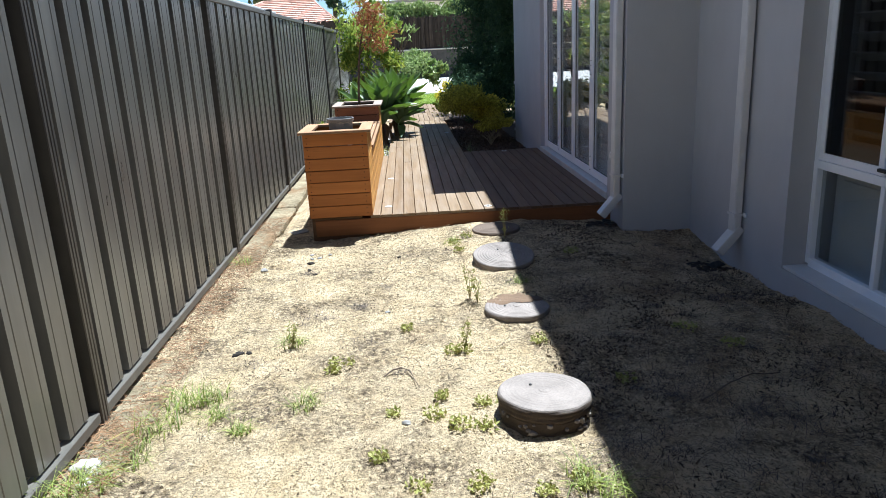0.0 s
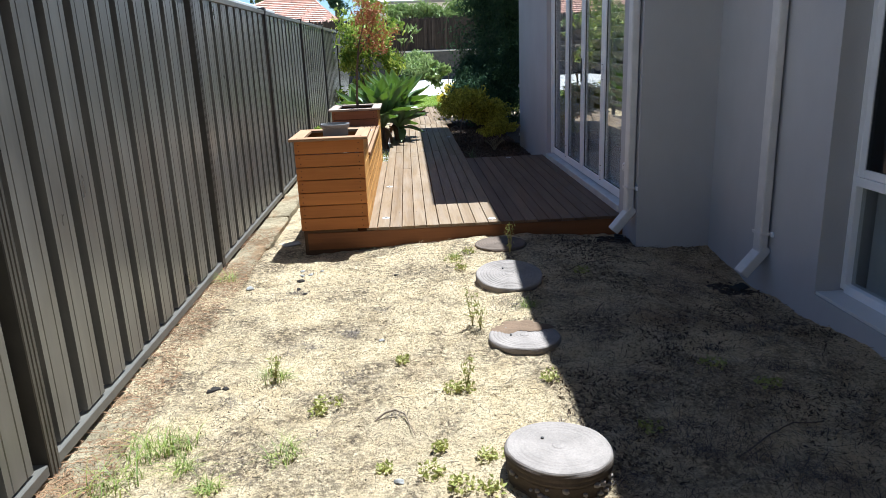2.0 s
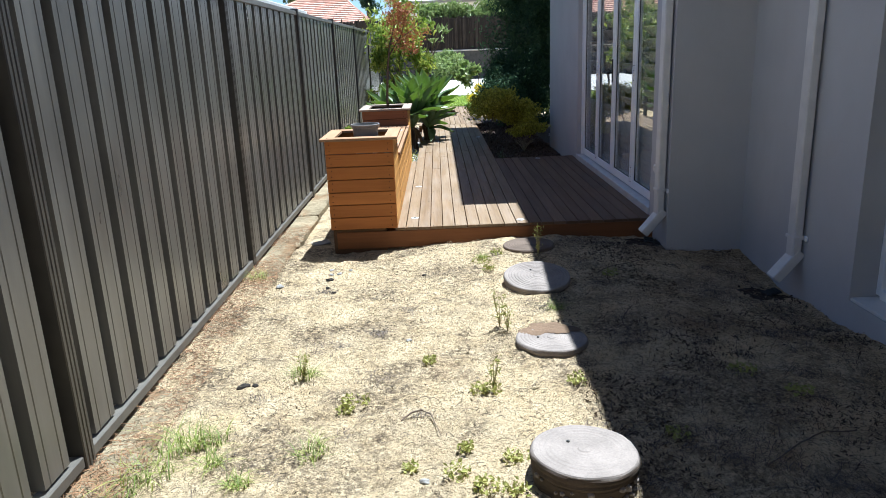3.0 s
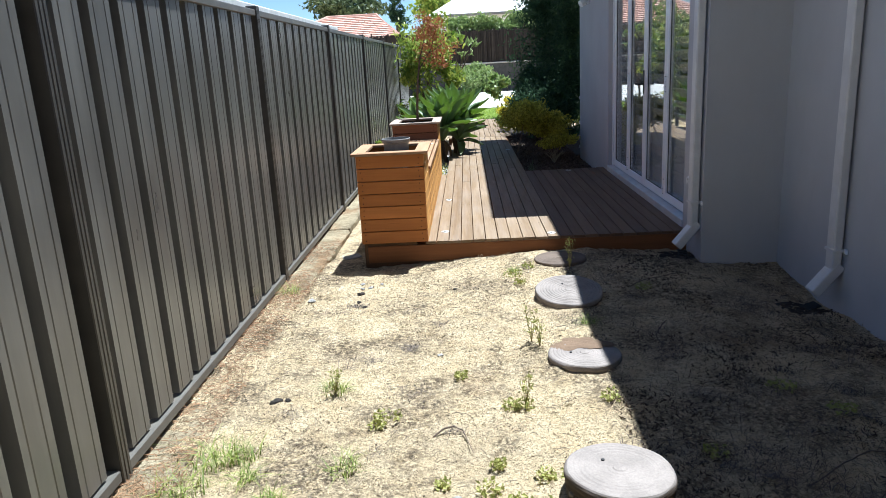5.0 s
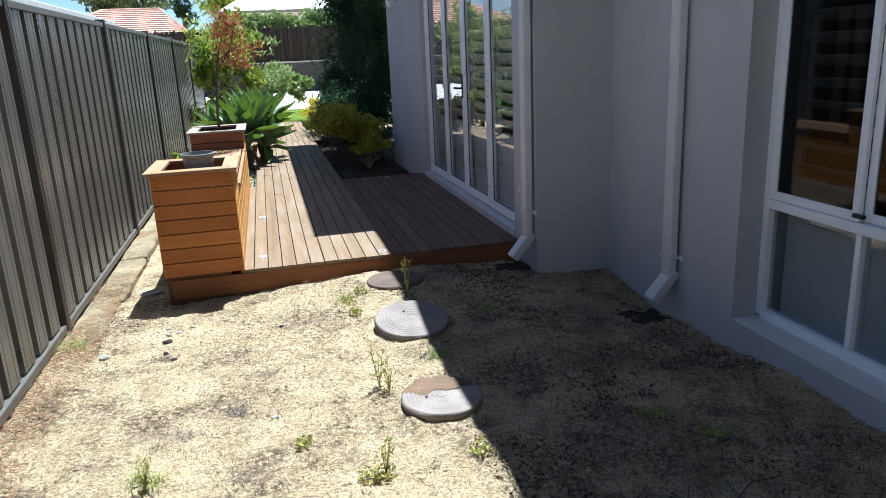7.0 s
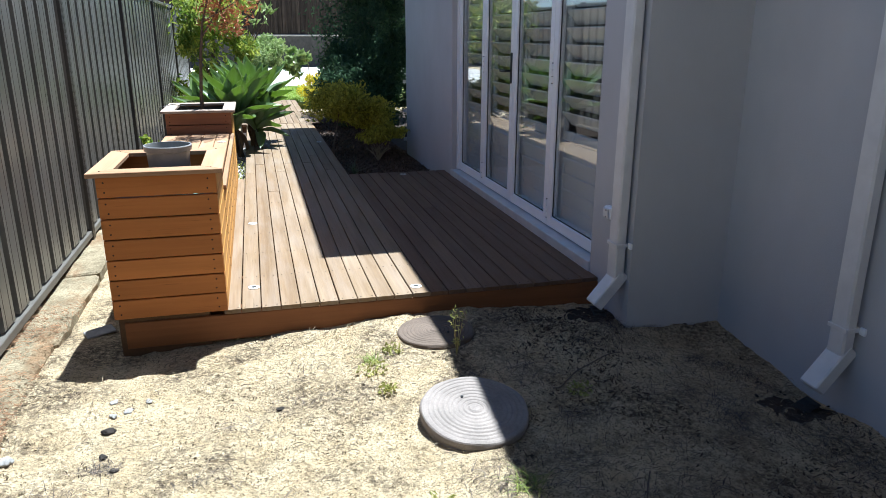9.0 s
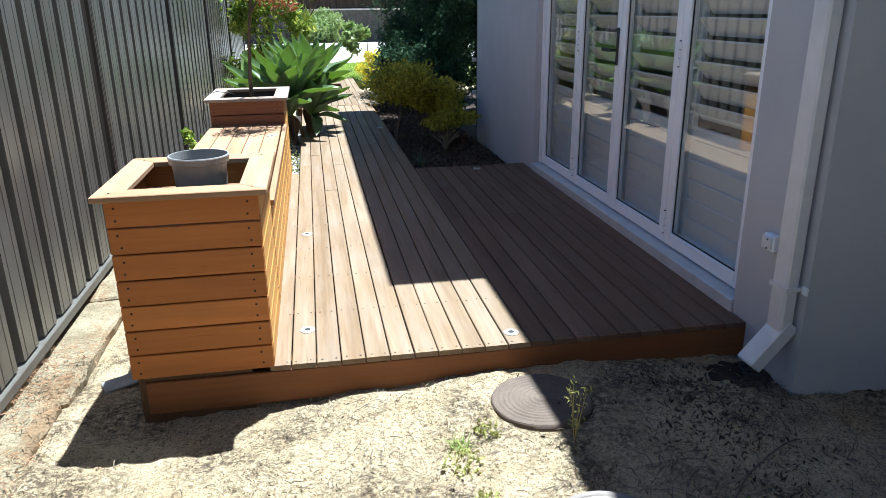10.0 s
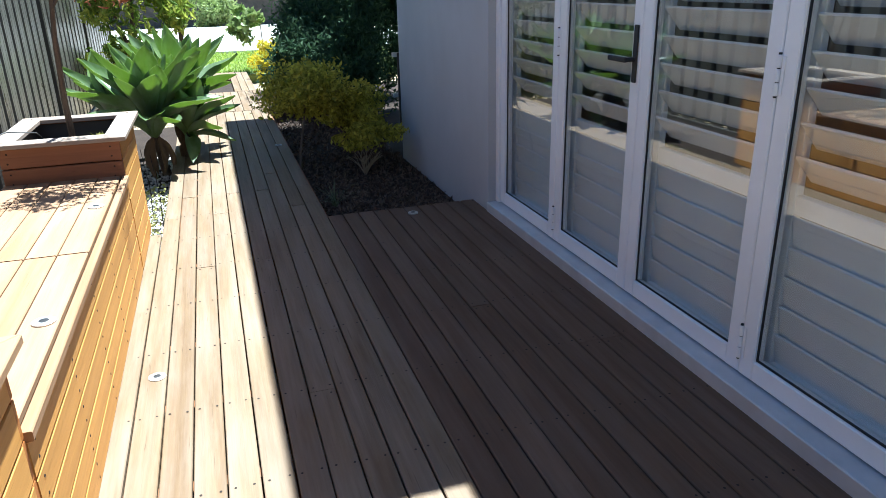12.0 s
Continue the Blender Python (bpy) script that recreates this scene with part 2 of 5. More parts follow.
def put(name, bm_or_mesh, mat, parent=None, label="", m=None, smooth=False):
    """Link a bmesh or a mesh as one object, at the pose m, under parent."""
    if isinstance(bm_or_mesh, bmesh.types.BMesh):
        me = bpy.data.meshes.new(name)
        bm_or_mesh.normal_update()
        bm_or_mesh.to_mesh(me)
        bm_or_mesh.free()
    else:
        me = bm_or_mesh
    if not me.materials:
        me.materials.append(mat)
    if smooth:
        me.shade_smooth()
    ob = new(name, me)
    m = m or Matrix()
    PLACE[ob] = m
    if parent:
        ob.parent = parent
        ob.matrix_parent_inverse = PLACE[parent].inverted()
    ob.matrix_basis = m
    return tagged(ob, label)


def part(name, bm, mat, parent, label="", m=None, smooth=False):
    return put(name, bm, mat, parent, label, m, smooth)


def thing(name, x, y, z, label, category, group="", kind=""):
    ob = new(name)
    ob.empty_display_size = 0.1
    m = Matrix.Translation((x, y, z))
    ob.matrix_basis = m
    PLACE[ob] = m
    return tagged(ob, label, category, group, kind)


def box(bm, x0, x1, y0, y1, z0, z1, bevel=0.0):
    m = Matrix.Translation(((x0 + x1) / 2, (y0 + y1) / 2, (z0 + z1) / 2)) @ Matrix.Diagonal((x1 - x0, y1 - y0, z1 - z0, 1))
    r = bmesh.ops.create_cube(bm, size=1, matrix=m)
    if bevel:
        edges = list({e for v in r["verts"] for e in v.link_edges})
        bmesh.ops.bevel(bm, geom=edges, offset=bevel, segments=1, affect="EDGES")
    return bm


def boxed(x0, x1, y0, y1, z0, z1, bevel=0.0):
    return box(bmesh.new(), x0, x1, y0, y1, z0, z1, bevel)


def mesh_from(name, verts, faces):
    me = bpy.data.meshes.new(name)
    me.from_pydata([tuple(v) for v in verts], [], [tuple(f) for f in faces])
    me.update()
    return me


def plank_mesh(w, length, t, ch=0.003):
    """A board: width along x, length along y, thickness along z, with eased edges."""
    a, b = w / 2, t / 2
    ring = [(-a + ch, -b), (a - ch, -b), (a, -b + ch), (a, b - ch), (a - ch, b), (-a + ch, b), (-a, b - ch), (-a, -b + ch)]
    verts = [(x, s * length / 2, z) for s in (-1, 1) for x, z in ring]
    faces = [(i, (i + 1) % 8, 8 + (i + 1) % 8, 8 + i) for i in range(8)] + [tuple(range(7, -1, -1)), tuple(range(8, 16))]
    faces = [f[::-1] for f in faces]
    return mesh_from("board", verts, faces)


def plank(name, w, length, t, m, mat, parent):
    return put(name, plank_mesh(w, length, t), mat, parent, m=m)


def lathe(bm, rings, seg=32, cx=0.0, cy=0.0, jitter=0.0, cap=True):
    """Turn a profile of (radius, z) round the z axis."""
    rows = []
    for k, (r, z) in enumerate(rings):
        row = []
        for i in range(seg):
            a = 2 * math.pi * i / seg
            rr = r * (1 + jitter * noise.noise((math.cos(a) * 2, math.sin(a) * 2, k * 0.4)))
            row.append(bm.verts.new((cx + rr * math.cos(a), cy + rr * math.sin(a), z)))
        rows.append(row)
    for lo, hi in zip(rows, rows[1:]):
        for i in range(seg):
            j = (i + 1) % seg
            bm.faces.new((lo[i], lo[j], hi[j], hi[i]))
    if cap:
        bm.faces.new(rows[-1])
        bm.faces.new(rows[0][::-1])
    return bm


def tube(bm, points, radii, seg=8):
    """A tapered tube along points."""
    rows = []
    pts = [Vector(p) for p in points]
    for i, p in enumerate(pts):
        d = (pts[min(i + 1, len(pts) - 1)] - pts[max(i - 1, 0)]).normalized()
        u = d.orthogonal().normalized()
        v = d.cross(u)
        rows.append([bm.verts.new(p + radii[i] * (math.cos(2 * math.pi * k / seg) * u + math.sin(2 * math.pi * k / seg) * v)) for k in range(seg)])
    for lo, hi in zip(rows, rows[1:]):
        for i in range(seg):
            j = (i + 1) % seg
            bm.faces.new((lo[i], lo[j], hi[j], hi[i]))
    bm.faces.new(rows[0][::-1])
    bm.faces.new(rows[-1])
    return bm


def leaves_mesh(name, centres, sizes, width=0.4, up=0.3, rng=None, droop=0.25):
    """Small folded leaves, one island each, at the given places."""
    rng = rng or np.random.default_rng(1)
    c = np.asarray(centres, float)
    n = len(c)
    s = np.broadcast_to(np.asarray(sizes, float), (n,))[:, None]
    d = rng.normal(size=(n, 3))
    d[:, 2] += up
    d /= np.linalg.norm(d, axis=1)[:, None]
    side = np.cross(d, rng.normal(size=(n, 3)))
    side /= np.linalg.norm(side, axis=1)[:, None]
    nor = np.cross(d, side)
    base, tip = c - d * s * 0.5, c + d * s * 0.5 - nor * s * droop * 0.5
    l, r = c + side * s * width * 0.5 + nor * s * 0.08, c - side * s * width * 0.5 + nor * s * 0.08
    verts = np.stack([base, l, tip, r], 1).reshape(-1, 3)
    k = np.arange(n) * 4
    faces = np.concatenate([np.stack([k, k + 1, k + 2], 1), np.stack([k, k + 2, k + 3], 1)])
    me = bpy.data.meshes.new(name)
    me.from_pydata(verts.tolist(), [], faces.tolist())
    return me


def blades_mesh(name, roots, heights, width, lean, rng, seg=3):
    """Bent grass blades; each an island."""
    roots = np.asarray(roots, float)
    verts, faces = [], []
    for p, h in zip(roots, heights):
        a = rng.uniform(0, 2 * math.pi)
        out = Vector((math.cos(a), math.sin(a), 0))
        sd = Vector((-out.y, out.x, 0)) * width * rng.uniform(0.6, 1.3)
        ln = lean * rng.uniform(0.3, 1.5)
        k = len(verts)
        for i in range(seg + 1):
            f = i / seg
            q = Vector(p) + out * (h * ln * f * f) + Vector((0, 0, h * (f - 0.35 * ln * f * f)))
            w = sd * (1 - f * 0.9)
            verts += [tuple(q - w), tuple(q + w)]
        faces += [(k + 2 * i, k + 2 * i + 1, k + 2 * i + 3, k + 2 * i + 2) for i in range(seg)]
    return mesh_from(name, verts, faces)


def blob_points(rng, n, centre, radii, lumps=9, shell=0.55):
    """Leaf places in a lumpy crown: many small balls that fill an ellipsoid unevenly."""
    centre, radii = np.asarray(centre, float), np.asarray(radii, float)
    u = rng.normal(size=(lumps, 3))
    u /= np.linalg.norm(u, axis=1)[:, None]
    cen = u * (rng.uniform(0.25, 0.8, (lumps, 1)))
    rad = rng.uniform(0.25, 0.5, lumps)
    pick = rng.integers(0, lumps, n)
    v = rng.normal(size=(n, 3))
    v /= np.linalg.norm(v, axis=1)[:, None]
    rr = rad[pick] * (shell + (1 - shell) * rng.uniform(0, 1, n)) * rng.uniform(0.8, 1.15, n)
    return centre + (cen[pick] + v * rr[:, None]) * radii


# ---- ground ----
DECK_Z, FRONT_Y = 0.14, 5.97


def ground_z(x, y):
    """Height of the sand: low humps, footprints, a bank along the deck and the house."""
    z = 0.035 * noise.noise((x * 0.9, y * 0.9, 1.7)) + 0.018 * noise.noise((x * 3.1, y * 3.1, 4.2)) + 0.016 * noise.noise((x * 7.5, y * 7.5, 9.1))
    z += 0.011 * noise.noise((x * 17, y * 17, 2.1)) + 0.005 * noise.noise((x * 38, y * 38, 5.5))
    z -= 0.10 * max(0.0, min(1.0, (x - 1.7) / 0.85)) * max(0.45, min(1.0, (5.9 - y) / 0.9)) * max(0.4, min(1.0, (y - 3.2) / 1.2))
    z += 0.05 * math.exp(-((y - 5.75) / 0.25) ** 2) * math.exp(-((x - 0.75) / 0.55) ** 2)
    z -= 0.025 * math.exp(-((y - 5.85) / 0.35) ** 2) * math.exp(-((x + 0.2) / 0.5) ** 2)
    # the sand is scraped off the lids
    for cx, cy, r, low in ((0.973, 4.035, 0.182, 0.002), (1.02, 4.91, 0.208, 0.012), (1.065, 5.70, 0.187, 0.028)):
        d = math.hypot(x - cx, y - cy)
        if d < r + 0.14:
            z = min(z, low + max(0.0, d - r) * 0.5)
    if y > 6.0:
        z = z * max(0.0, 1 - (y - 6.0) / 0.3) - 0.06 * min(1.0, (y - 6.0) / 0.3)
    return z


def ground():
    xs = [-400, -150, -60, -25, -10, -5, -2.5, -1.4] + [-1.0 + 0.03 * i for i in range(132)] + [3.2, 4, 6, 10, 25, 60, 150, 400]
    ys = [-300, -100, -40, -15, -6, -3, -1.5] + [-0.6 + 0.03 * i for i in range(235)] + [6.8, 8, 11, 15, 20, 28, 40, 60, 100, 200, 500]
    verts = [(x, y, ground_z(x, y) if -1.1 < x < 3 and -0.8 < y < 6.6 else (-0.06 if y > 6 else 0.0)) for y in ys for x in xs]
    w = len(xs)
    faces = [(j * w + i, j * w + i + 1, (j + 1) * w + i + 1, (j + 1) * w + i) for j in range(len(ys) - 1) for i in range(w - 1)]
    g = put("ground", mesh_from("ground", verts, faces), SAND, smooth=True)
    tagged(g, "dry yellow sand with grey dirt patches and dead grass", "ground", kind="structure")


ground()

# ---- house walls ----
WALL_X, BACK_X, DOOR_X, RETURN_Y = 2.05, 2.585, 2.108, 5.64
D0, D1, DOOR_TOP = 6.08, 9.01, 2.45
W0, W1, WIN_TOP, WIN_BOT = 2.02, 4.255, 2.15, 0.10
EAVE_Z = 2.9
WALL_END = 11.05


def wall(name, pieces, label, mat=RENDER):
    bm = bmesh.new()
    for p in pieces:
        box(bm, *p)
    return tagged(put(name, bm, mat), label, "wall", kind="structure")


wall("wall_doors", [(WALL_X, 2.30, RETURN_Y, D0, -0.3, EAVE_Z - 0.1), (WALL_X, 2.30, D1, WALL_END, -0.3, EAVE_Z - 0.1),
                    (WALL_X, 2.30, D0, D1, DOOR_TOP, EAVE_Z - 0.1)], "smooth grey rendered house wall beside the deck")
wall("wall_return", [(2.30, 2.98, RETURN_Y, RETURN_Y + 0.24, -0.3, EAVE_Z - 0.1)], "smooth grey rendered return wall of the house")
wall("wall_window", [(BACK_X, 2.96, W1, RETURN_Y, -0.3, EAVE_Z - 0.1), (BACK_X, 2.96, -5.0, W0, -0.3, EAVE_Z - 0.1),
                     (BACK_X, 2.96, W0, W1, WIN_TOP, EAVE_Z - 0.1), (BACK_X, 2.96, W0, W1, -0.3, WIN_BOT - 0.03)],
     "smooth grey rendered house wall with a tall window")
wall("wall_house_far", [(2.30, 9.0, WALL_END - 0.24, WALL_END, -0.3, EAVE_Z - 0.1)], "grey rendered far wall of the house")
# added out of view: a dark wall that keeps southern sky light out
wall("wall_light_block", [(-0.86, BACK_X - 0.01, -1.4, -1.2, -0.3, 4.6)], "unseen plain wall added to block light at the near end", END_WALL)
wall("wall_house_near", [(2.96, 9.0, -5.0, -4.76, -0.3, EAVE_Z - 0.1)], "grey rendered near wall of the house")
wall("wall_house_side", [(8.76, 9.0, -4.76, WALL_END - 0.24, -0.3, EAVE_Z - 0.1)], "grey rendered far side wall of the house")
sill_bm = boxed(BACK_X + 0.004, 2.76, W0 + 0.002, W1 - 0.002, WIN_BOT - 0.029, WIN_BOT - 0.012, 0.003)
tagged(put("window_sill_1", sill_bm, RENDER_PALE), "pale rendered sill under the tall window", "sill", kind="structure")

# rooms behind the glass
floor_bm = boxed(2.31, 8.75, RETURN_Y + 0.25, WALL_END - 0.25, -0.02, 0.0)
box(floor_bm, 2.97, 8.75, -4.7, RETURN_Y - 0.005, -0.02, 0.0)
tagged(put("room_floor", floor_bm, ROOM), "dim floor inside the house", "floor", kind="structure")
tagged(put("room_wall", boxed(4.2, 4.3, -4.7, WALL_END - 0.25, 0.0, 2.7), ROOM), "dim inner wall of the house", "wall", kind="structure")
tagged(put("ceiling", boxed(2.97, 8.75, -4.7, WALL_END - 0.25, 2.7, 2.75), ROOM), "plain ceiling inside the house", "ceiling", kind="structure")

# roof and eaves, with the stepped edge that shades the deck
EAVE_1, EAVE_2, STEP_Y = 1.085 + 0.21 * (EAVE_Z - 0.14), 0.617 + 0.21 * (EAVE_Z - 0.14), 6.69 + 0.27 * (EAVE_Z - 0.14)


def roof():
    r = thing("house_roof", 4.0, 4.0, EAVE_Z, "pale gutter and eaves of the grey house", "roof", kind="structure")
    bm = bmesh.new()
    box(bm, EAVE_1 + 0.1, 9.6, -5.5, STEP_Y, EAVE_Z - 0.1, EAVE_Z - 0.02)
    box(bm, EAVE_2 + 0.1, 9.6, STEP_Y, WALL_END + 2.3, EAVE_Z - 0.1, EAVE_Z - 0.02)
    part("soffit", bm, RENDER_PALE, r)
    for x, y0, y1 in ((EAVE_1, -5.5, STEP_Y), (EAVE_2, STEP_Y, WALL_END + 2.3)):
        part("gutter", boxed(x, x + 0.11, y0, y1, EAVE_Z - 0.12, EAVE_Z, 0.01), LINEAR, r)
    bm = bmesh.new()
    v = [bm.verts.new(c) for c in ((EAVE_1, -5.5, EAVE_Z), (9.6, -5.5, EAVE_Z), (9.6, 13.6, EAVE_Z), (EAVE_2, 13.6, EAVE_Z), (5.6, -2.0, 5.2), (5.6, 9.8, 5.2), (EAVE_2, STEP_Y, EAVE_Z), (EAVE_1, STEP_Y, EAVE_Z))]
    for f in ((0, 1, 4), (1, 2, 5, 4), (2, 3, 5), (3, 6, 5), (6, 7, 5), (7, 0, 4, 5)):
        bm.faces.new([v[i] for i in f])
    part("roof_sheet", bm, RAIL, r)


roof()


# ---- glazed folding doors ----
def shutter(x, y0, y1, z0, z1, split, label, tilt=24):
    """A white plantation shutter: stiles, rails, closed louvres below and open ones above."""
    s = thing("plantation_shutter", x, (y0 + y1) / 2, z0, label, "shutter", "shutters behind the glass")
    for a, b in ((y0, y0 + 0.06), (y1 - 0.06, y1)):
        part("stile", boxed(x, x + 0.03, a, b, z0, z1, 0.003), SHUTTER, s)
    for a, b in ((z0, z0 + 0.10), (split - 0.03, split + 0.03), (z1 - 0.09, z1)):
        part("rail", boxed(x, x + 0.03, y0 + 0.06, y1 - 0.06, a, b, 0.003), SHUTTER, s)
    blade = plank_mesh(0.114, y1 - y0 - 0.124, 0.011, 0.004)
    blade.materials.append(SHUTTER)
    z = z0 + 0.10 + 0.05
    while z < z1 - 0.11:
        closed = z < split
        if abs(z - split) > 0.06:
            part("louvre", blade, SHUTTER, s, m=pose(x + 0.015, (y0 + y1) / 2, z, 0, 79 if closed else tilt, 0))
        z += 0.1
    for yy in (y0 + 0.03, y0 + 0.12):
        hook = boxed(x - 0.014, x - 0.001, yy - 0.012, yy + 0.012, z0 + 0.05, z0 + 0.066, 0.003)
        box(hook, x - 0.016, x - 0.010, yy + 0.006, yy + 0.012, z0 + 0.066, z0 + 0.085, 0.001)
        part("hook", hook, GREY_PLASTIC, s)
    return s


def folding_doors():
    d = thing("door_1", DOOR_X, (D0 + D1) / 2, DECK_Z, "white aluminium glazed folding doors, closed, with white shutters behind", "door", kind="structure")
    part("sill_track", boxed(WALL_X - 0.012, 2.24, D0, D1, 0.02, 0.197, 0.004), SILL, d, "pale grey sill")
    for y0, y1 in ((D0, D0 + 0.045), (D1 - 0.045, D1)):
        part("jamb", boxed(DOOR_X - 0.012, 2.22, y0, y1, 0.20, DOOR_TOP, 0.003), WHITE, d)
    part("head", boxed(DOOR_X - 0.012, 2.22, D0 + 0.045, D1 - 0.045, DOOR_TOP - 0.05, DOOR_TOP, 0.003), WHITE, d)
    ys = [D0 + 0.047, 6.855, 7.57, 8.25, D1 - 0.047]
    for k, (a, b) in enumerate(zip(ys, ys[1:])):
        a, b = a + 0.002, b - 0.002
        leaf = part("door_leaf", boxed(DOOR_X, DOOR_X + 0.045, a, a + 0.062, 0.205, DOOR_TOP - 0.052, 0.004), WHITE, d)
        part("stile", boxed(DOOR_X, DOOR_X + 0.045, b - 0.062, b, 0.205, DOOR_TOP - 0.052, 0.004), WHITE, leaf)
        part("bottom_rail", boxed(DOOR_X + 0.001, DOOR_X + 0.044, a + 0.062, b - 0.062, 0.205, 0.275, 0.004), WHITE, leaf)
        part("top_rail", boxed(DOOR_X + 0.001, DOOR_X + 0.044, a + 0.062, b - 0.062, DOOR_TOP - 0.12, DOOR_TOP - 0.052, 0.004), WHITE, leaf)
        bm = bmesh.new()
        for p in ((a + 0.062, a + 0.068, 0.275, DOOR_TOP - 0.12), (b - 0.068, b - 0.062, 0.275, DOOR_TOP - 0.12)):
            box(bm, DOOR_X + 0.012, DOOR_X + 0.0175, *p)
        box(bm, DOOR_X + 0.012, DOOR_X + 0.0175, a + 0.068, b - 0.068, 0.275, 0.281)
        part("seal", bm, SEAL, leaf)
        pane = part("pane", boxed(DOOR_X + 0.018, DOOR_X + 0.024, a + 0.068, b - 0.068, 0.281, DOOR_TOP - 0.12), GLASS, leaf)
        pane.visible_shadow = False
        if k in (0, 2):
            for z in (0.32, 1.18, 2.2):
                bm = bmesh.new()
                for h in (-0.040, 0.0, 0.040):
                    lathe(bm, [(0.008, z + h - 0.0185), (0.009, z + h - 0.016), (0.009, z + h + 0.016), (0.008, z + h + 0.0185)], 12, DOOR_X - 0.004, b + 0.002)
                box(bm, DOOR_X - 0.004, DOOR_X - 0.001, b - 0.020, b - 0.008, z - 0.055, z + 0.055, 0.001)
                part("hinge_pin", lathe(bmesh.new(), [(0.005, z - 0.064), (0.005, z + 0.064)], 10, DOOR_X - 0.004, b + 0.002), SEAL, leaf)
                part("hinge", bm, WHITE, leaf)
        if k == 2:
            bm = boxed(DOOR_X - 0.008, DOOR_X - 0.001, a + 0.015, a + 0.045, 1.07, 1.285, 0.003)
            box(bm, DOOR_X - 0.05, DOOR_X - 0.008, a + 0.022, a + 0.038, 1.15, 1.166, 0.003)
            box(bm, DOOR_X - 0.055, DOOR_X - 0.04, a + 0.022, a + 0.15, 1.148, 1.168, 0.004)
            part("door_handle", bm, BLACK, leaf, "dark lever handle on a long plate")
    for a, b in zip(ys, ys[1:]):
        shutter(2.176, a + 0.004, b - 0.004, 0.16, DOOR_TOP - 0.1, 0.80, "white plantation shutter behind the door glass", 48)


folding_doors()


def window():
    w = thing("window_1", 2.75, (W0 + W1) / 2, WIN_BOT, "white aluminium window, tall, with fixed panes below", "window", kind="structure")
    x0, x1 = 2.722, 2.782
    mid, mull = 0.69, 3.65
    frame_bm = bmesh.new()
    for p in ((W0, W0 + 0.04, WIN_BOT, WIN_TOP), (W1 - 0.04, W1, WIN_BOT, WIN_TOP)):
        box(frame_bm, x0, x1, *p, 0.003)
    for z0, z1 in ((WIN_BOT - 0.02, WIN_BOT + 0.035), (mid - 0.025, mid + 0.022), (WIN_TOP - 0.04, WIN_TOP)):
        box(frame_bm, x0 - 0.004, x1, W0 + 0.04, W1 - 0.04, z0, z1, 0.003)
    part("window_frame", frame_bm, WHITE, w)
    for y in (mull, 3.05, 2.55):
        part("mullion", boxed(x0 + 0.002, x1 - 0.004, y - 0.016, y + 0.016, WIN_BOT + 0.035, mid - 0.025, 0.003), WHITE, w)
    cuts = [W0 + 0.04, 2.55, 3.05, mull, W1 - 0.04]
    for a, b in zip(cuts, cuts[1:]):
        p = part("pane", boxed(x0 + 0.028, x0 + 0.033, a + 0.012, b - 0.012, WIN_BOT + 0.035, mid - 0.025), GLASS_LOW, w)
        p.visible_shadow = False
        part("seal", boxed(x0 + 0.022, x0 + 0.027, a + 0.02, b - 0.02, mid - 0.032, mid - 0.026), SEAL, w)
    for a, b, dx in ((mull + 0.01, W1 - 0.04, 0.0), (3.05, mull + 0.01, 0.022), (W0 + 0.04, 3.05, 0.0)):
        sash = bmesh.new()
        for p in ((a, a + 0.042, mid + 0.024, WIN_TOP - 0.042), (b - 0.042, b, mid + 0.024, WIN_TOP - 0.042)):
            box(sash, x0 + 0.002 + dx, x0 + 0.022 + dx, *p, 0.002)
        box(sash, x0 + 0.003 + dx, x0 + 0.021 + dx, a + 0.042, b - 0.042, mid + 0.024, mid + 0.066, 0.002)
        s = part("sash", sash, WHITE, w)
        p = part("pane", boxed(x0 + 0.010 + dx, x0 + 0.014 + dx, a + 0.042, b - 0.042, mid + 0.066, WIN_TOP - 0.045), GLASS_DIM, s)
        p.visible_shadow = False
    part("latch", boxed(x0 - 0.02, x0 + 0.001, mull - 0.03, mull + 0.03, mid + 0.045, mid + 0.062, 0.003), BLACK, w, "small black latch")
    shutter(2.85, 3.02, W1 - 0.02, 0.72, WIN_TOP, 0.76, "white plantation shutter behind the window glass")
    shutter(2.85, 2.04, 3.00, 0.72, WIN_TOP, 0.76, "white plantation shutter behind the window glass")
    bm = bmesh.new()
    box(bm, 2.855, 2.88, 2.04, W1 - 0.02, 0.08, 0.70, 0.003)
    for y0, y1 in ((2.1, 2.9), (3.1, 3.56), (3.70, 4.16)):
        box(bm, 2.846, 2.854, y0, y1, 0.18, 0.60, 0.002)
    tagged(put("shutter_panel", bm, SHUTTER), "white panelled lower shutter boards behind glass", "shutter")


window()


# ---- steel fence ----
FENCE_X, FENCE_BOT, FENCE_TOP = -0.90, 0.05, 1.85
POSTS = [-4.39, -1.91, 0.57, 3.05, 5.53, 8.02, 10.5, 12.98, 15.46, 17.9]


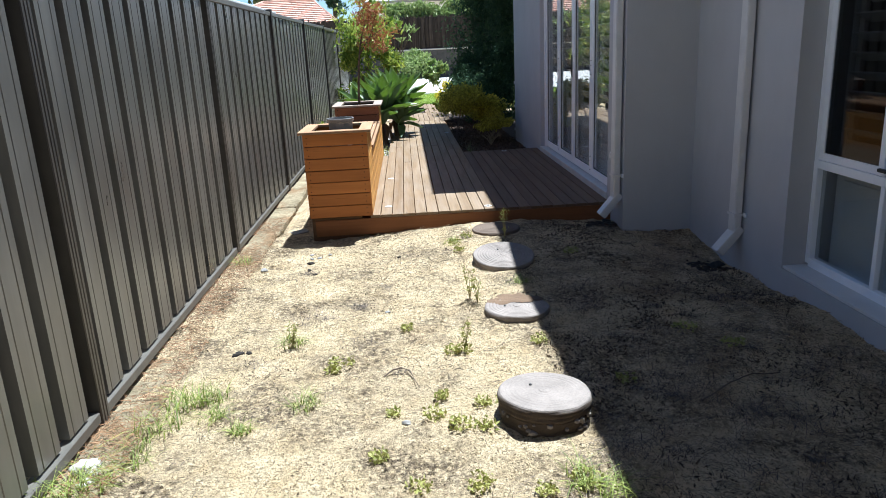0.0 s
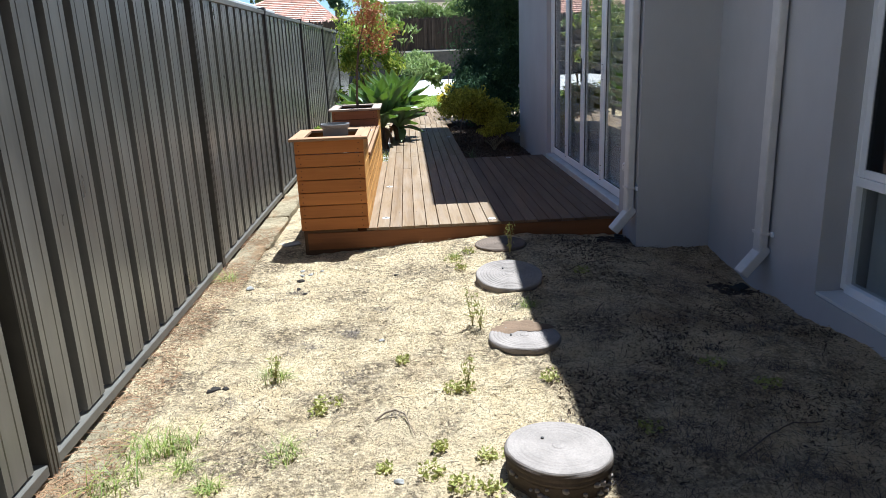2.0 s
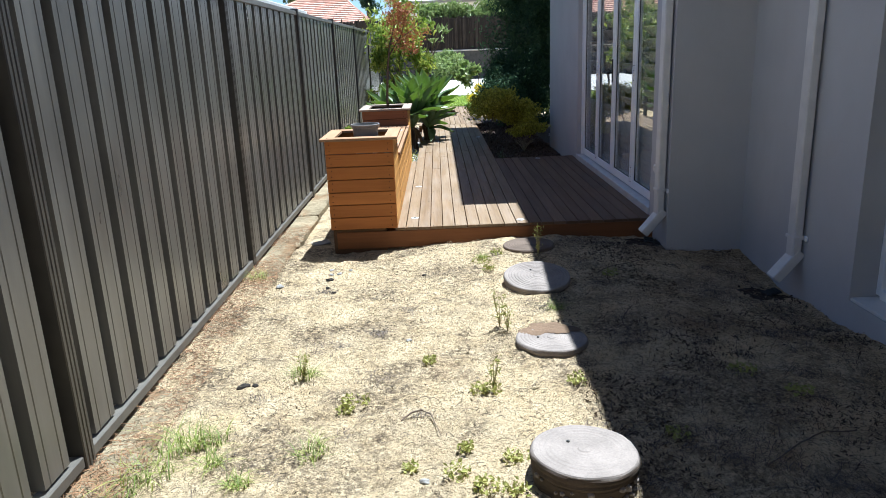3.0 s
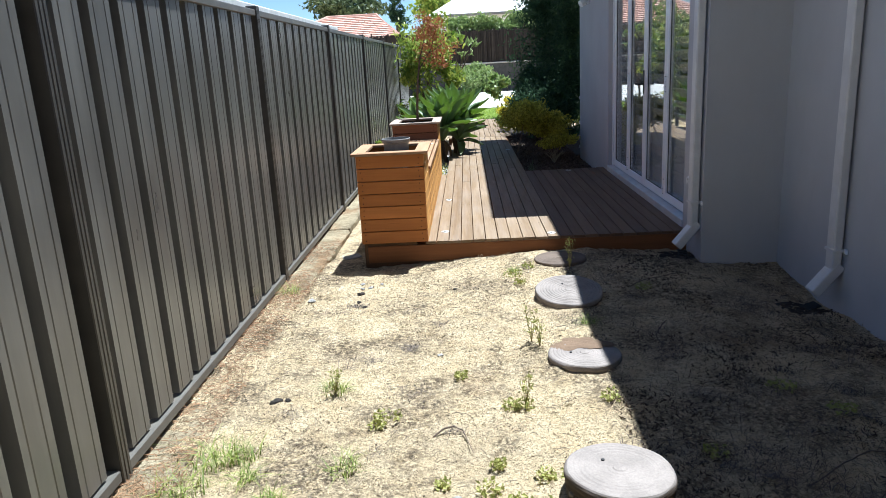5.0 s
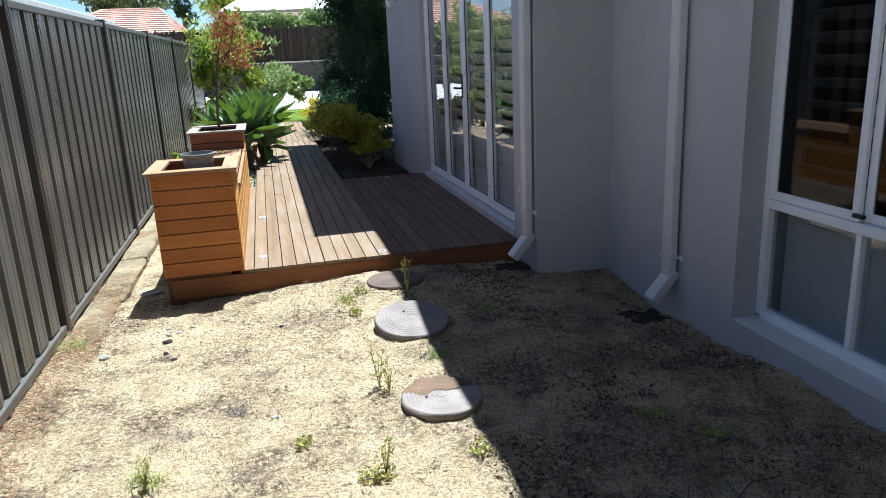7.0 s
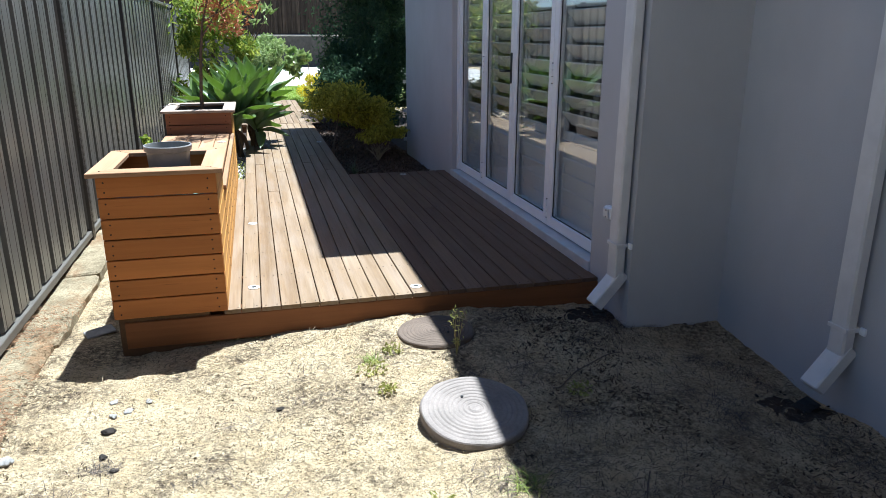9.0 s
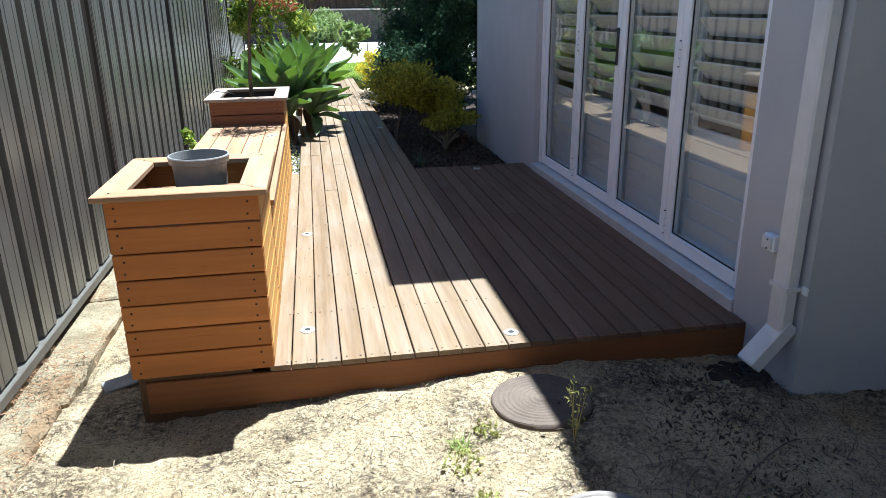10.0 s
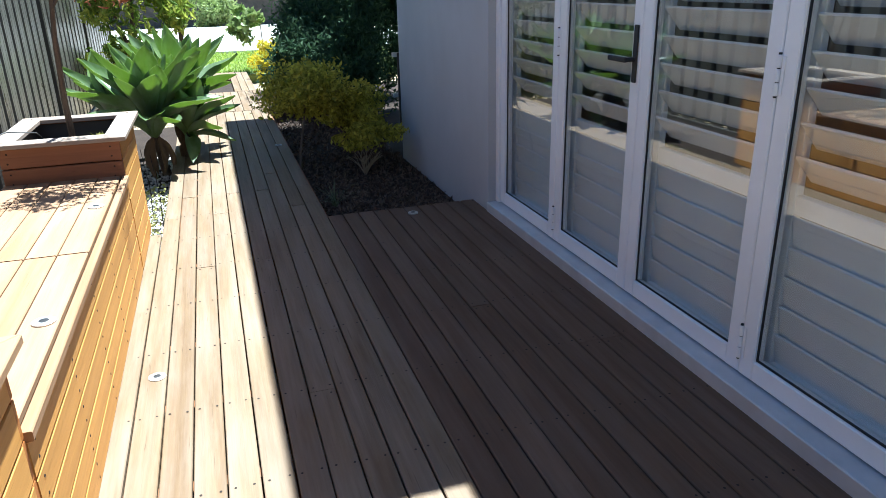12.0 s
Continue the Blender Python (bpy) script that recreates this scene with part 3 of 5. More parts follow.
def ribbed_sheet(y0, y1, z0, z1, pitch=0.235):
    """Roll-formed fence sheet: wide flats with fine grooves, and narrow set-back pans."""
    prof = [(0.0, -0.085), (0.064, -0.085), (0.069, 0.0), (0.100, 0.0), (0.104, -0.005), (0.108, 0.0), (0.186, 0.0), (0.190, -0.005), (0.194, 0.0), (0.230, 0.0), (0.235, -0.085)]
    pts, y = [], y0
    while y < y1:
        for dy, dx in prof[:-1]:
            if y + dy * pitch / 0.235 < y1:
                pts.append((FENCE_X + dx, y + dy * pitch / 0.235))
        y += pitch
    pts.append((FENCE_X - 0.085, y1))
    verts = [(x, yy, z) for z in (z0, z1) for x, yy in pts] + [(x - 0.0015, yy, z) for z in (z0, z1) for x, yy in pts]
    n = len(pts)
    faces = [(i, i + 1, n + i + 1, n + i) for i in range(n - 1)] + [(2 * n + i + 1, 2 * n + i, 3 * n + i, 3 * n + i + 1) for i in range(n - 1)]
    return mesh_from("sheet", verts, faces)


def fence():
    f = thing("fence", FENCE_X, 5.0, 0.0, "dark brown-grey ribbed steel fence with slim posts", "fence", kind="structure")
    for y0, y1 in zip(POSTS, POSTS[1:]):
        part("fence_sheet", ribbed_sheet(y0 + 0.03, y1 - 0.03, FENCE_BOT + 0.03, FENCE_TOP - 0.03), SHEET, f)
        bm = boxed(FENCE_X - 0.045, FENCE_X + 0.012, y0 + 0.035, y1 - 0.035, FENCE_TOP - 0.045, FENCE_TOP - 0.005, 0.004)
        part("top_rail", bm, RAIL, f)
        bm = boxed(FENCE_X - 0.045, FENCE_X + 0.014, y0 + 0.035, y1 - 0.035, FENCE_BOT - 0.03, FENCE_BOT + 0.018, 0.005)
        part("bottom_rail", bm, RAIL, f)
    for y in POSTS:
        bm = bmesh.new()
        for dy in (-0.036, -0.012, 0.012):
            box(bm, FENCE_X - 0.05, FENCE_X + 0.020, y + dy, y + dy + 0.022, -0.1, FENCE_TOP + 0.02, 0.004)
        box(bm, FENCE_X - 0.045, FENCE_X + 0.015, y - 0.034, y + 0.032, -0.1, FENCE_TOP + 0.015)
        part("post", bm, POST, f)
    kerb = bmesh.new()
    y = -4.0
    rng = random.Random(4)
    while y < 9.0:
        ln = rng.uniform(0.7, 1.1)
        box(kerb, FENCE_X - 0.03, -0.70 + rng.uniform(-0.012, 0.012), y, y + ln - 0.004, -0.12, -0.004 + rng.uniform(-0.012, 0.008), 0.012)
        y += ln
    bmesh.ops.subdivide_edges(kerb, edges=[e for e in kerb.edges if e.calc_length() > 0.3], cuts=14)
    for v in kerb.verts:
        v.co += 0.019 * Vector((noise.noise(v.co * 9), noise.noise(v.co * 9 + Vector((7, 0, 0))), noise.noise(v.co * 7)))
    tagged(put("garden_kerb", kerb, KERB), "crumbling sandy limestone kerb along the fence", "kerb", kind="structure")


fence()


# ---- timber deck ----
PITCH, BOARD_W, BOARD_T = 0.0942, 0.0890, 0.021
WALK_X0, WALK_X1, BED_Y, GRAVEL_Y = 0.24, 1.12, 9.27, 9.29
CROSS_Y0, CROSS_Y1, END_Y = 13.45, 15.1, 17.45
screws = []


def upright(x, y, z, along):
    """Pose of a board that stands on edge. along: 'x' or 'y' is its long way."""
    m = Matrix(((0, 1, 0), (0, 0, -1), (-1, 0, 0))).to_4x4() if along == "x" else Matrix(((0, 0, 1), (0, 1, 0), (-1, 0, 0))).to_4x4()
    return Matrix.Translation((x, y, z)) @ m


def deck():
    d = thing("deck", 1.0, 7.5, 0.0, "timber deck, paler by the walkway, coloured browner for shade by the doors", "deck", kind="structure")
    rng = random.Random(11)
    z = DECK_Z - BOARD_T / 2

    def run(x, w, y0, y1):
        cuts = [y0]
        if y1 - y0 > 2:
            c = y0 + rng.choice((1.35, 1.8, 2.25, 2.7, 3.6, 4.05))
            while c < y1 - 0.6:
                cuts.append(c)
                c += rng.choice((2.7, 3.6, 4.5))
        cuts.append(y1)
        for a, b in zip(cuts, cuts[1:]):
            # boards past x 1.12 take the copy darkened for shade
            plank("board", w, b - a - 0.003, BOARD_T, pose(x + rng.uniform(-0.0008, 0.0008), (a + b) / 2, z + rng.uniform(-0.0012, 0.0012)), DECK_SHADE if x > 1.12 else DECK, d)
            ends = [a + 0.025, b - 0.025] + [y0 + 0.025 + 0.45 * k for k in range(1, 30) if a + 0.1 < y0 + 0.025 + 0.45 * k < b - 0.1]
            for yy in ends:
                for dx in (-0.027, 0.027):
                    screws.append((x + dx + rng.uniform(-0.003, 0.003), yy + rng.uniform(-0.004, 0.004), DECK_Z))

    x = WALL_X - PITCH / 2
    while x + BOARD_W / 2 > 0.10:
        left = max(x - BOARD_W / 2, 0.088)
        w = x + BOARD_W / 2 - left
        xc = left + w / 2
        if WALK_X0 - 0.03 < xc < WALK_X1:
            run(xc, w, FRONT_Y, CROSS_Y0)
        elif xc < WALK_X0:
            run(xc, w, FRONT_Y, GRAVEL_Y)
        else:
            run(xc, w, FRONT_Y, BED_Y)
        x -= PITCH
    for k in range(12):
        plank("board", BOARD_W, CROSS_Y1 - CROSS_Y0 - 0.03, BOARD_T, pose(0.14 + k * PITCH, (CROSS_Y0 + CROSS_Y1) / 2 + 0.01, z), DECK, d)
    for k in range(3):
        plank("board", BOARD_W, END_Y - CROSS_Y1 - 0.01, BOARD_T, pose(0.86 + k * PITCH, (END_Y + CROSS_Y1) / 2, z), DECK, d)
    for k in range(2):
        plank("board", BOARD_W, END_Y - CROSS_Y1 - 0.01, BOARD_T, pose(0.14 + k * PITCH, (END_Y + CROSS_Y1) / 2, z), DECK, d)
    for k in range(10):
        plank("board", BOARD_W, 0.52, BOARD_T, pose(0.55, END_Y - 0.06 - k * PITCH, z, 0, 0, 90), DECK, d)
    # fascia along the front and the joists below
    plank("fascia", 0.13, 2.43, 0.02, upright(0.855, FRONT_Y + 0.012, DECK_Z - BOARD_T - 0.067, "x"), FASCIA_WOOD, d)
    joists = bmesh.new()
    for yy in np.arange(FRONT_Y + 0.08, 13.8, 0.45):
        box(joists, 0.02 if yy < 9.2 else WALK_X0, 2.05 if yy < 9.1 else WALK_X1, yy, yy + 0.045, -0.12, DECK_Z - BOARD_T - 0.002)
    box(joists, WALK_X0, WALK_X0 + 0.02, GRAVEL_Y, CROSS_Y0, -0.12, DECK_Z - BOARD_T - 0.002)
    box(joists, WALK_X1 - 0.02, WALK_X1, BED_Y, CROSS_Y0, -0.12, DECK_Z - BOARD_T - 0.002)
    box(joists, WALK_X1, 2.05, BED_Y - 0.03, BED_Y - 0.008, -0.12, DECK_Z - BOARD_T - 0.002)
    box(joists, 0.1, 1.1, CROSS_Y0 + 0.01, CROSS_Y0 + 0.05, -0.12, DECK_Z - BOARD_T - 0.002)
    box(joists, 0.1, 1.1, END_Y - 0.06, END_Y - 0.02, -0.12, DECK_Z - BOARD_T - 0.002)
    part("joist", joists, FASCIA_WOOD, d)
    part("planting_hole", boxed(0.28, 0.81, CROSS_Y1 + 0.01, END_Y - 1.0, -0.12, 0.10), SOIL, d, "dark soil in a square gap of the deck")
    verts, faces = [], []
    for px, py, pz in screws:
        k = len(verts)
        verts += [(px + 0.0042 * math.cos(a * math.pi / 3), py + 0.0042 * math.sin(a * math.pi / 3), pz + 0.0012) for a in range(6)]
        faces.append(tuple(range(k, k + 6)))
    tagged(part("screw_heads", mesh_from("screw_heads", verts, faces), NAIL, d), kind="stuff")


deck()


# ---- planter boxes and bench ----
PX0, PX1 = -0.40, 0.106


SCREW = mesh_from("screw", [(r * math.cos(a * math.pi / 4), r * math.sin(a * math.pi / 4), z) for r, z in ((0.0042, -0.001), (0.0038, 0.001), (0.0015, 0.0004)) for a in range(8)],
                  [(k * 8 + i, k * 8 + (i + 1) % 8, k * 8 + 8 + (i + 1) % 8, k * 8 + 8 + i) for k in range(2) for i in range(8)] + [tuple(range(16, 24))])
SCREW.materials.append(NAIL)


def screw_dots(parent, places, axis):
    for p in places:
        part("screw", SCREW, NAIL, parent, m=Matrix.Translation(p) @ (pose(0, 0, 0, 90, 0, 0) if axis == "y" else pose(0, 0, 0, 0, 90, 0)))


def planter(y0, y1, rows, label, cap_mat, z_low, side, depth, pitch=PITCH):
    p = thing("planter_box", (PX0 + PX1) / 2, (y0 + y1) / 2, 0.0, label, "planter", "planter boxes at the bench ends")
    rng = random.Random(rows)
    top = DECK_Z + rows * pitch
    for k in range(rows):
        zc = DECK_Z + (k + 0.5) * pitch
        if zc < z_low - 0.08:
            continue
        plank("side_board", pitch - 0.005, PX1 - PX0 - 0.004, 0.02, upright((PX0 + PX1) / 2, y0 + 0.01, zc, "x"), side, p)
        screw_dots(p, [(x + rng.uniform(-0.004, 0.004), y0 - 0.0006, zc + dz) for x in (PX0 + 0.035, PX1 - 0.04) for dz in (-0.022, 0.022)], "y")
    for k in range(rows):
        zc = DECK_Z + (k + 0.5) * pitch
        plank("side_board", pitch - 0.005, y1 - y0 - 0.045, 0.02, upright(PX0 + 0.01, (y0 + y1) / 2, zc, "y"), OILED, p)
        # the +x side faces the sun, so its boards are coloured brighter
        plank("side_board", pitch - 0.005, y1 - y0 - 0.045, 0.02, upright(PX1 - 0.01, (y0 + y1) / 2, zc, "y"), OILED_SUNLIT, p)
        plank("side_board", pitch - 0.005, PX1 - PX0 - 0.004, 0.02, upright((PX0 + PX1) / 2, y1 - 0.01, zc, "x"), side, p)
    # mitred cap
    o, w, t = 0.032, 0.098, 0.022
    ax, bx, ay, by = PX0 - o, PX1 + o, y0 - o, y1 + o
    outer = [(ax, ay), (bx, ay), (bx, by), (ax, by)]
    inner = [(ax + w, ay + w), (bx - w, ay + w), (bx - w, by - w), (ax + w, by - w)]
    for k in range(4):
        j = (k + 1) % 4
        bm = bmesh.new()
        mid = Vector(((outer[k][0] + inner[j][0]) / 2, (outer[k][1] + inner[j][1]) / 2, top + t / 2))
        turn = 90 if k % 2 == 0 else 0
        m = Matrix.Translation(mid) @ pose(0, 0, 0, 0, 0, turn)
        inv = m.inverted()
        c = [outer[k], outer[j], inner[j], inner[k]]
        lo = [bm.verts.new(inv @ Vector((*q, top + 0.001))) for q in c]
        hi = [bm.verts.new(inv @ Vector((*q, top + t))) for q in c]
        bm.faces.new(hi)
        bm.faces.new(lo[::-1])
        for i in range(4):
            bm.faces.new((lo[i], lo[(i + 1) % 4], hi[(i + 1) % 4], hi[i]))
        bmesh.ops.bevel(bm, geom=bm.edges[:], offset=0.0025, segments=1, affect="EDGES")
        part("cap_board", bm, cap_mat, p, m=m)
    for sx in (PX0 + 0.02, PX1 - 0.02):
        for sy in (ay + 0.05, by - 0.05):
            part("screw", SCREW, NAIL, p, m=Matrix.Translation((sx, sy, top + t + 0.0006)))
    part("lining", boxed(PX0 + 0.022, PX1 - 0.022, y0 + 0.022, y1 - 0.022, DECK_Z, top - depth), SOIL, p, "dark soil in the planter")
    liner = bmesh.new()
    for q in ((PX0 + 0.0225, PX0 + 0.028, y0 + 0.0225, y1 - 0.0225), (PX1 - 0.028, PX1 - 0.0225, y0 + 0.0225, y1 - 0.0225), (PX0 + 0.03, PX1 - 0.03, y0 + 0.0225, y0 + 0.028), (PX0 + 0.03, PX1 - 0.03, y1 - 0.028, y1 - 0.0225)):
        box(liner, *q, top - depth, top - depth + min(0.12, depth - 0.01))
    part("liner", liner, LINER, p, "dark grey plastic liner")
    return p


P1Y0, P1Y1, P2Y0, P2Y1, BENCH_Z = 5.962, 6.558, 8.72, 9.41, DECK_Z + 5 * PITCH + 0.021
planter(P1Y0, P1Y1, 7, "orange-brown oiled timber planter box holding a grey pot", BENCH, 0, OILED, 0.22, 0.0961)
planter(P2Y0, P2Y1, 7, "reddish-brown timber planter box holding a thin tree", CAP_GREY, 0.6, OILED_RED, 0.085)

base_thing = thing("planter_base", -0.15, 6.0, -0.1, "dark timber base board under the planter box", "plinth", kind="structure")
bm = boxed(-0.388, 0.02, 5.985, 9.2, -0.14, DECK_Z - 0.002, 0.004)
part("base_board", bm, BASE_WOOD, base_thing)


def bench():
    b = thing("bench", (PX0 + PX1) / 2, 7.4, DECK_Z, "pale timber bench seat built between two planter boxes", "bench")
    y0, y1 = P1Y1 + 0.002, P2Y0 - 0.002
    for k in range(5):
        zc = DECK_Z + (k + 0.5) * PITCH
        # sun side of the bench: lighter, golden colour for the light on it
        plank("side_board", BOARD_W, y1 - y0 - 0.004, 0.02, upright(PX1 - 0.010, (y0 + y1) / 2, zc, "y"), OILED_SUNLIT, b)
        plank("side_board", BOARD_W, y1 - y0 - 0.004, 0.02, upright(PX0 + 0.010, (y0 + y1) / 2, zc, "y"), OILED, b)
        screw_dots(b, [(PX1 + 0.0003, y, zc + dz) for y in np.arange(y0 + 0.05, y1, 0.43) for dz in (-0.022, 0.022)], "x")
    xs = [PX0 - 0.005 + 0.0985 * k for k in range(5)]
    for k, x in enumerate(xs):
        for a, c in ((y0, 7.645), (7.651, y1)):
            plank("seat_board", 0.0945, c - a - 0.003, 0.02, pose(x + 0.047, (a + c) / 2, BENCH_Z - 0.009), BENCH, b)
    plank("seat_edge", 0.028, y1 - y0 - 0.004, 0.024, pose(PX1 + 0.0, (y0 + y1) / 2, BENCH_Z - 0.012), BENCH, b)
    part("frame", boxed(PX0 + 0.03, PX1 - 0.03, y0 + 0.02, y1 - 0.02, DECK_Z, BENCH_Z - 0.03), FASCIA_WOOD, b)


bench()


def uplight(x, y, z):
    l = thing("deck_light", x, y, z, "small round steel light set flush in timber", "light", "round lights in the deck")
    bm = lathe(bmesh.new(), [(0.031, -0.004), (0.031, 0.003), (0.028, 0.0045), (0.016, 0.0045)], 24)
    part("ring", bm, STEEL, l, m=Matrix.Translation((x, y, z)))
    bm = lathe(bmesh.new(), [(0.013, 0.0), (0.013, 0.0052), (0.006, 0.006)], 16)
    part("lens", bm, BLACK, l, m=Matrix.Translation((x, y, z)))


for x, y in ((0.227, 6.265), (1.051, 6.072), (0.226, 7.612), (1.61, 9.14), (1.03, 11.45)):
    uplight(x, y, DECK_Z + 0.001)
for x, y in ((0.046, 7.103), (0.040, 8.208), (-0.235, 7.377)):
    uplight(x, y, BENCH_Z + 0.002)


# ---- things on the sand ----
def lid(x, y, z, r, tilt, label, groove, raised=False, mat=CONCRETE):
    c = thing("tank_lid", x, y, z, label, "concrete lid", "round concrete lids in the sand")
    m = pose(x, y, z, *tilt)
    rings = [(r * 0.95, -0.055), (r * 0.985, -0.042), (r * 0.97, -0.034), (r, -0.022), (r * 0.995, -0.012), (r * 0.985, -0.006), (r * 0.96, -0.001)]
    rr = r * 0.93
    while rr > 0.03:
        rings += [(rr, 0.001 + 0.0008 * math.sin(rr * 60)), (rr - 0.008, 0.0005), (rr - 0.012, 0.001 - groove)]
        rr -= 0.019
    rings += [(0.02, 0.003), (0.004, 0.003)]
    part("lid", lathe(bmesh.new(), rings, 56, jitter=0.022), mat, c, m=m, smooth=False)
    knob = lathe(bmesh.new(), [(0.006, 0.0), (0.006, 0.005), (0.003, 0.007)], 8, -r * 0.15, r * 0.35)
    part("lifting_pin", knob, BLACK, c, m=m)
    if raised:
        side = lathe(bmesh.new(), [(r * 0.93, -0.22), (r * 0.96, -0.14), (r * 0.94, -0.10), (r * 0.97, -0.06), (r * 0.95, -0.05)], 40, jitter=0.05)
        part("riser", side, DARK_CONCRETE, c, "dark rough riser", m=m)
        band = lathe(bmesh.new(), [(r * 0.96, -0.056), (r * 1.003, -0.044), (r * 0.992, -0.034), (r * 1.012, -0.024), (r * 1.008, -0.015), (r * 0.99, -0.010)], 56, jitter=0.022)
        part("rim", band, DARK_CONCRETE, c, "dark brown rim", m=m)
        lumps = bmesh.new()
        rng = random.Random(3)
        for k in range(26):
            a = rng.uniform(math.pi * 0.95, math.pi * 2.0)
            p = Matrix.Translation((r * 0.97 * math.cos(a), r * 0.97 * math.sin(a), rng.uniform(-0.10, -0.055))) @ Matrix.Diagonal((rng.uniform(0.5, 1.4), 1, 0.8, 1))
            bmesh.ops.create_icosphere(lumps, subdivisions=1, radius=rng.uniform(0.006, 0.015), matrix=p)
        tagged(part("mortar", lumps, CONCRETE, c, m=m), kind="stuff")


MUDDY = concrete_material("muddy_concrete", (0.15, 0.115, 0.09))
DARK_CONCRETE = concrete_material("dark_brown_concrete", (0.085, 0.065, 0.05))
lid(0.90, 2.86, 0.11, 0.183, (-1.5, 2.5, 20), "grey concrete tank lid standing on a raised riser", 0.0006, True)
lid(0.973, 4.035, 0.024, 0.182, (1, 1, 70), "grey concrete lid with a muddy stain, in sand", 0.0015)
lid(1.02, 4.91, 0.066, 0.208, (9, 1, 0), "grey concrete lid with cast rings, in sand", 0.0028)
lid(1.065, 5.70, 0.05, 0.187, (1, 1, 200), "muddy concrete lid half buried beside the deck", 0.0022, False, MUDDY)
mud = bmesh.new()
rng = random.Random(8)
for k in range(60):
    a, q = rng.uniform(0.3, 2.9), rng.uniform(0.05, 0.15)
    p = Matrix.Translation((0.965 + q * math.cos(a), 4.06 + q * math.sin(a), 0.026)) @ Matrix.Diagonal((1.6, 1.2, 0.10, 1))
    bmesh.ops.create_icosphere(mud, subdivisions=1, radius=rng.uniform(0.012, 0.03), matrix=p)
MUD = concrete_material("brown_mud", (0.17, 0.115, 0.075))
tagged(put("mud_patch", mud, MUD), "dried brown mud caked on a concrete lid", "mud")


def downpipe(x, y, bracket_z, shoe_z):
    p = thing("downpipe", x, y, shoe_z, "rectangular painted downpipe with an angled shoe", "downpipe", "downpipes on the house wall")
    w, d = 0.044, 0.060
    part("pipe", boxed(x - d - 0.008, x - 0.014, y - w, y + w, shoe_z + 0.16, EAVE_Z - 0.11, 0.008), PIPE, p)
    shoe = boxed(-d, 0.0, -w - 0.003, w + 0.003, -0.20, 0.02, 0.006)
    part("shoe", shoe, PIPE, p, m=pose(x - 0.0, y, shoe_z + 0.165, 0, 40, 0))
    part("bracket", boxed(x - d - 0.014, x - 0.001, y - w - 0.006, y + w + 0.006, bracket_z, bracket_z + 0.018, 0.002), PIPE, p)
    part("bracket", boxed(x - 0.012, x - 0.0005, y - w - 0.035, y - w - 0.006, bracket_z - 0.006, bracket_z + 0.024, 0.002), WHITE, p)
    part("bracket", boxed(x - d - 0.014, x - 0.001, y - w - 0.006, y + w + 0.006, 2.4, 2.418, 0.002), PIPE, p)


downpipe(WALL_X, 5.715, 0.40, 0.06)
downpipe(BACK_X, 4.80, 0.27, -0.01)


def drain(x, y, turn):
    z = ground_z(x, y)
    d = thing("drain_pit", x, y, z, "dark soil hollow with a broken black drain cover", "drain", "drains under the downpipes")
    rng = random.Random(int(x * 100))
    verts, faces = [(x, y, z - 0.004)], []
    for k in range(1, 5):
        for i in range(22):
            a = i * 2 * math.pi / 22
            r = 0.032 * k * (1 + 0.35 * noise.noise((math.cos(a) * 1.6, math.sin(a) * 1.6, x * 3)))
            px, py = x + r * 1.25 * math.cos(a), y + r * math.sin(a)
            verts.append((px, py, ground_z(px, py) + (0.006 if k < 4 else -0.006) + 0.010 * noise.noise((px * 40, py * 40, 1))))
    faces = [(0, 1 + i, 1 + (i + 1) % 22) for i in range(22)]
    faces += [(1 + k * 22 + i, 1 + (k + 1) * 22 + i, 1 + (k + 1) * 22 + (i + 1) % 22, 1 + k * 22 + (i + 1) % 22) for k in range(3) for i in range(22)]
    part("soil", mesh_from("soil", verts, faces), SOIL, d)
    bm = boxed(-0.055, 0.055, -0.035, 0.035, -0.003, 0.004, 0.002)
    for k in range(3):
        box(bm, -0.045 + k * 0.034, -0.028 + k * 0.034, -0.030, 0.030, 0.0045, 0.011, 0.002)
    part("cover_piece", bm, BLACK, d, m=pose(x + 0.02, y - 0.01, z + 0.016, 9, -12, turn))
    rub = bmesh.new()
    for k in range(30):
        px, py = x + rng.gauss(0, 0.09), y + rng.gauss(0, 0.08)
        bmesh.ops.create_icosphere(rub, subdivisions=1, radius=rng.uniform(0.003, 0.011), matrix=Matrix.Translation((px, py, ground_z(px, py) + 0.005)) @ pose(0, 0, 0, rng.uniform(0, 90), 0, rng.uniform(0, 180)) @ Matrix.Diagonal((1.5, 1, 0.6, 1)))
    tagged(part("rubble", rub, SOIL, d), kind="stuff")


drain(2.42, 4.83, 12)
drain(1.95, 5.80, 80)

socket = thing("outdoor_socket", WALL_X, 5.855, 0.53, "small white weatherproof power socket on the wall", "socket")
part("box", boxed(WALL_X - 0.035, WALL_X - 0.0005, 5.825, 5.895, 0.50, 0.565, 0.006), WHITE, socket)
part("cover", boxed(WALL_X - 0.045, WALL_X - 0.036, 5.832, 5.888, 0.507, 0.558, 0.004), PIPE, socket)
for zz in (0.515, 0.549):
    part("screw", boxed(WALL_X - 0.048, WALL_X - 0.0455, 5.846, 5.852, zz - 0.003, zz + 0.003), SEAL, socket)

spot = thing("wall_spotlight", WALL_X, 10.3, 2.12, "small white security spotlight high on the wall", "spotlight")
part("mount", boxed(WALL_X - 0.02, WALL_X - 0.0005, 10.26, 10.34, 2.08, 2.16, 0.004), WHITE, spot)
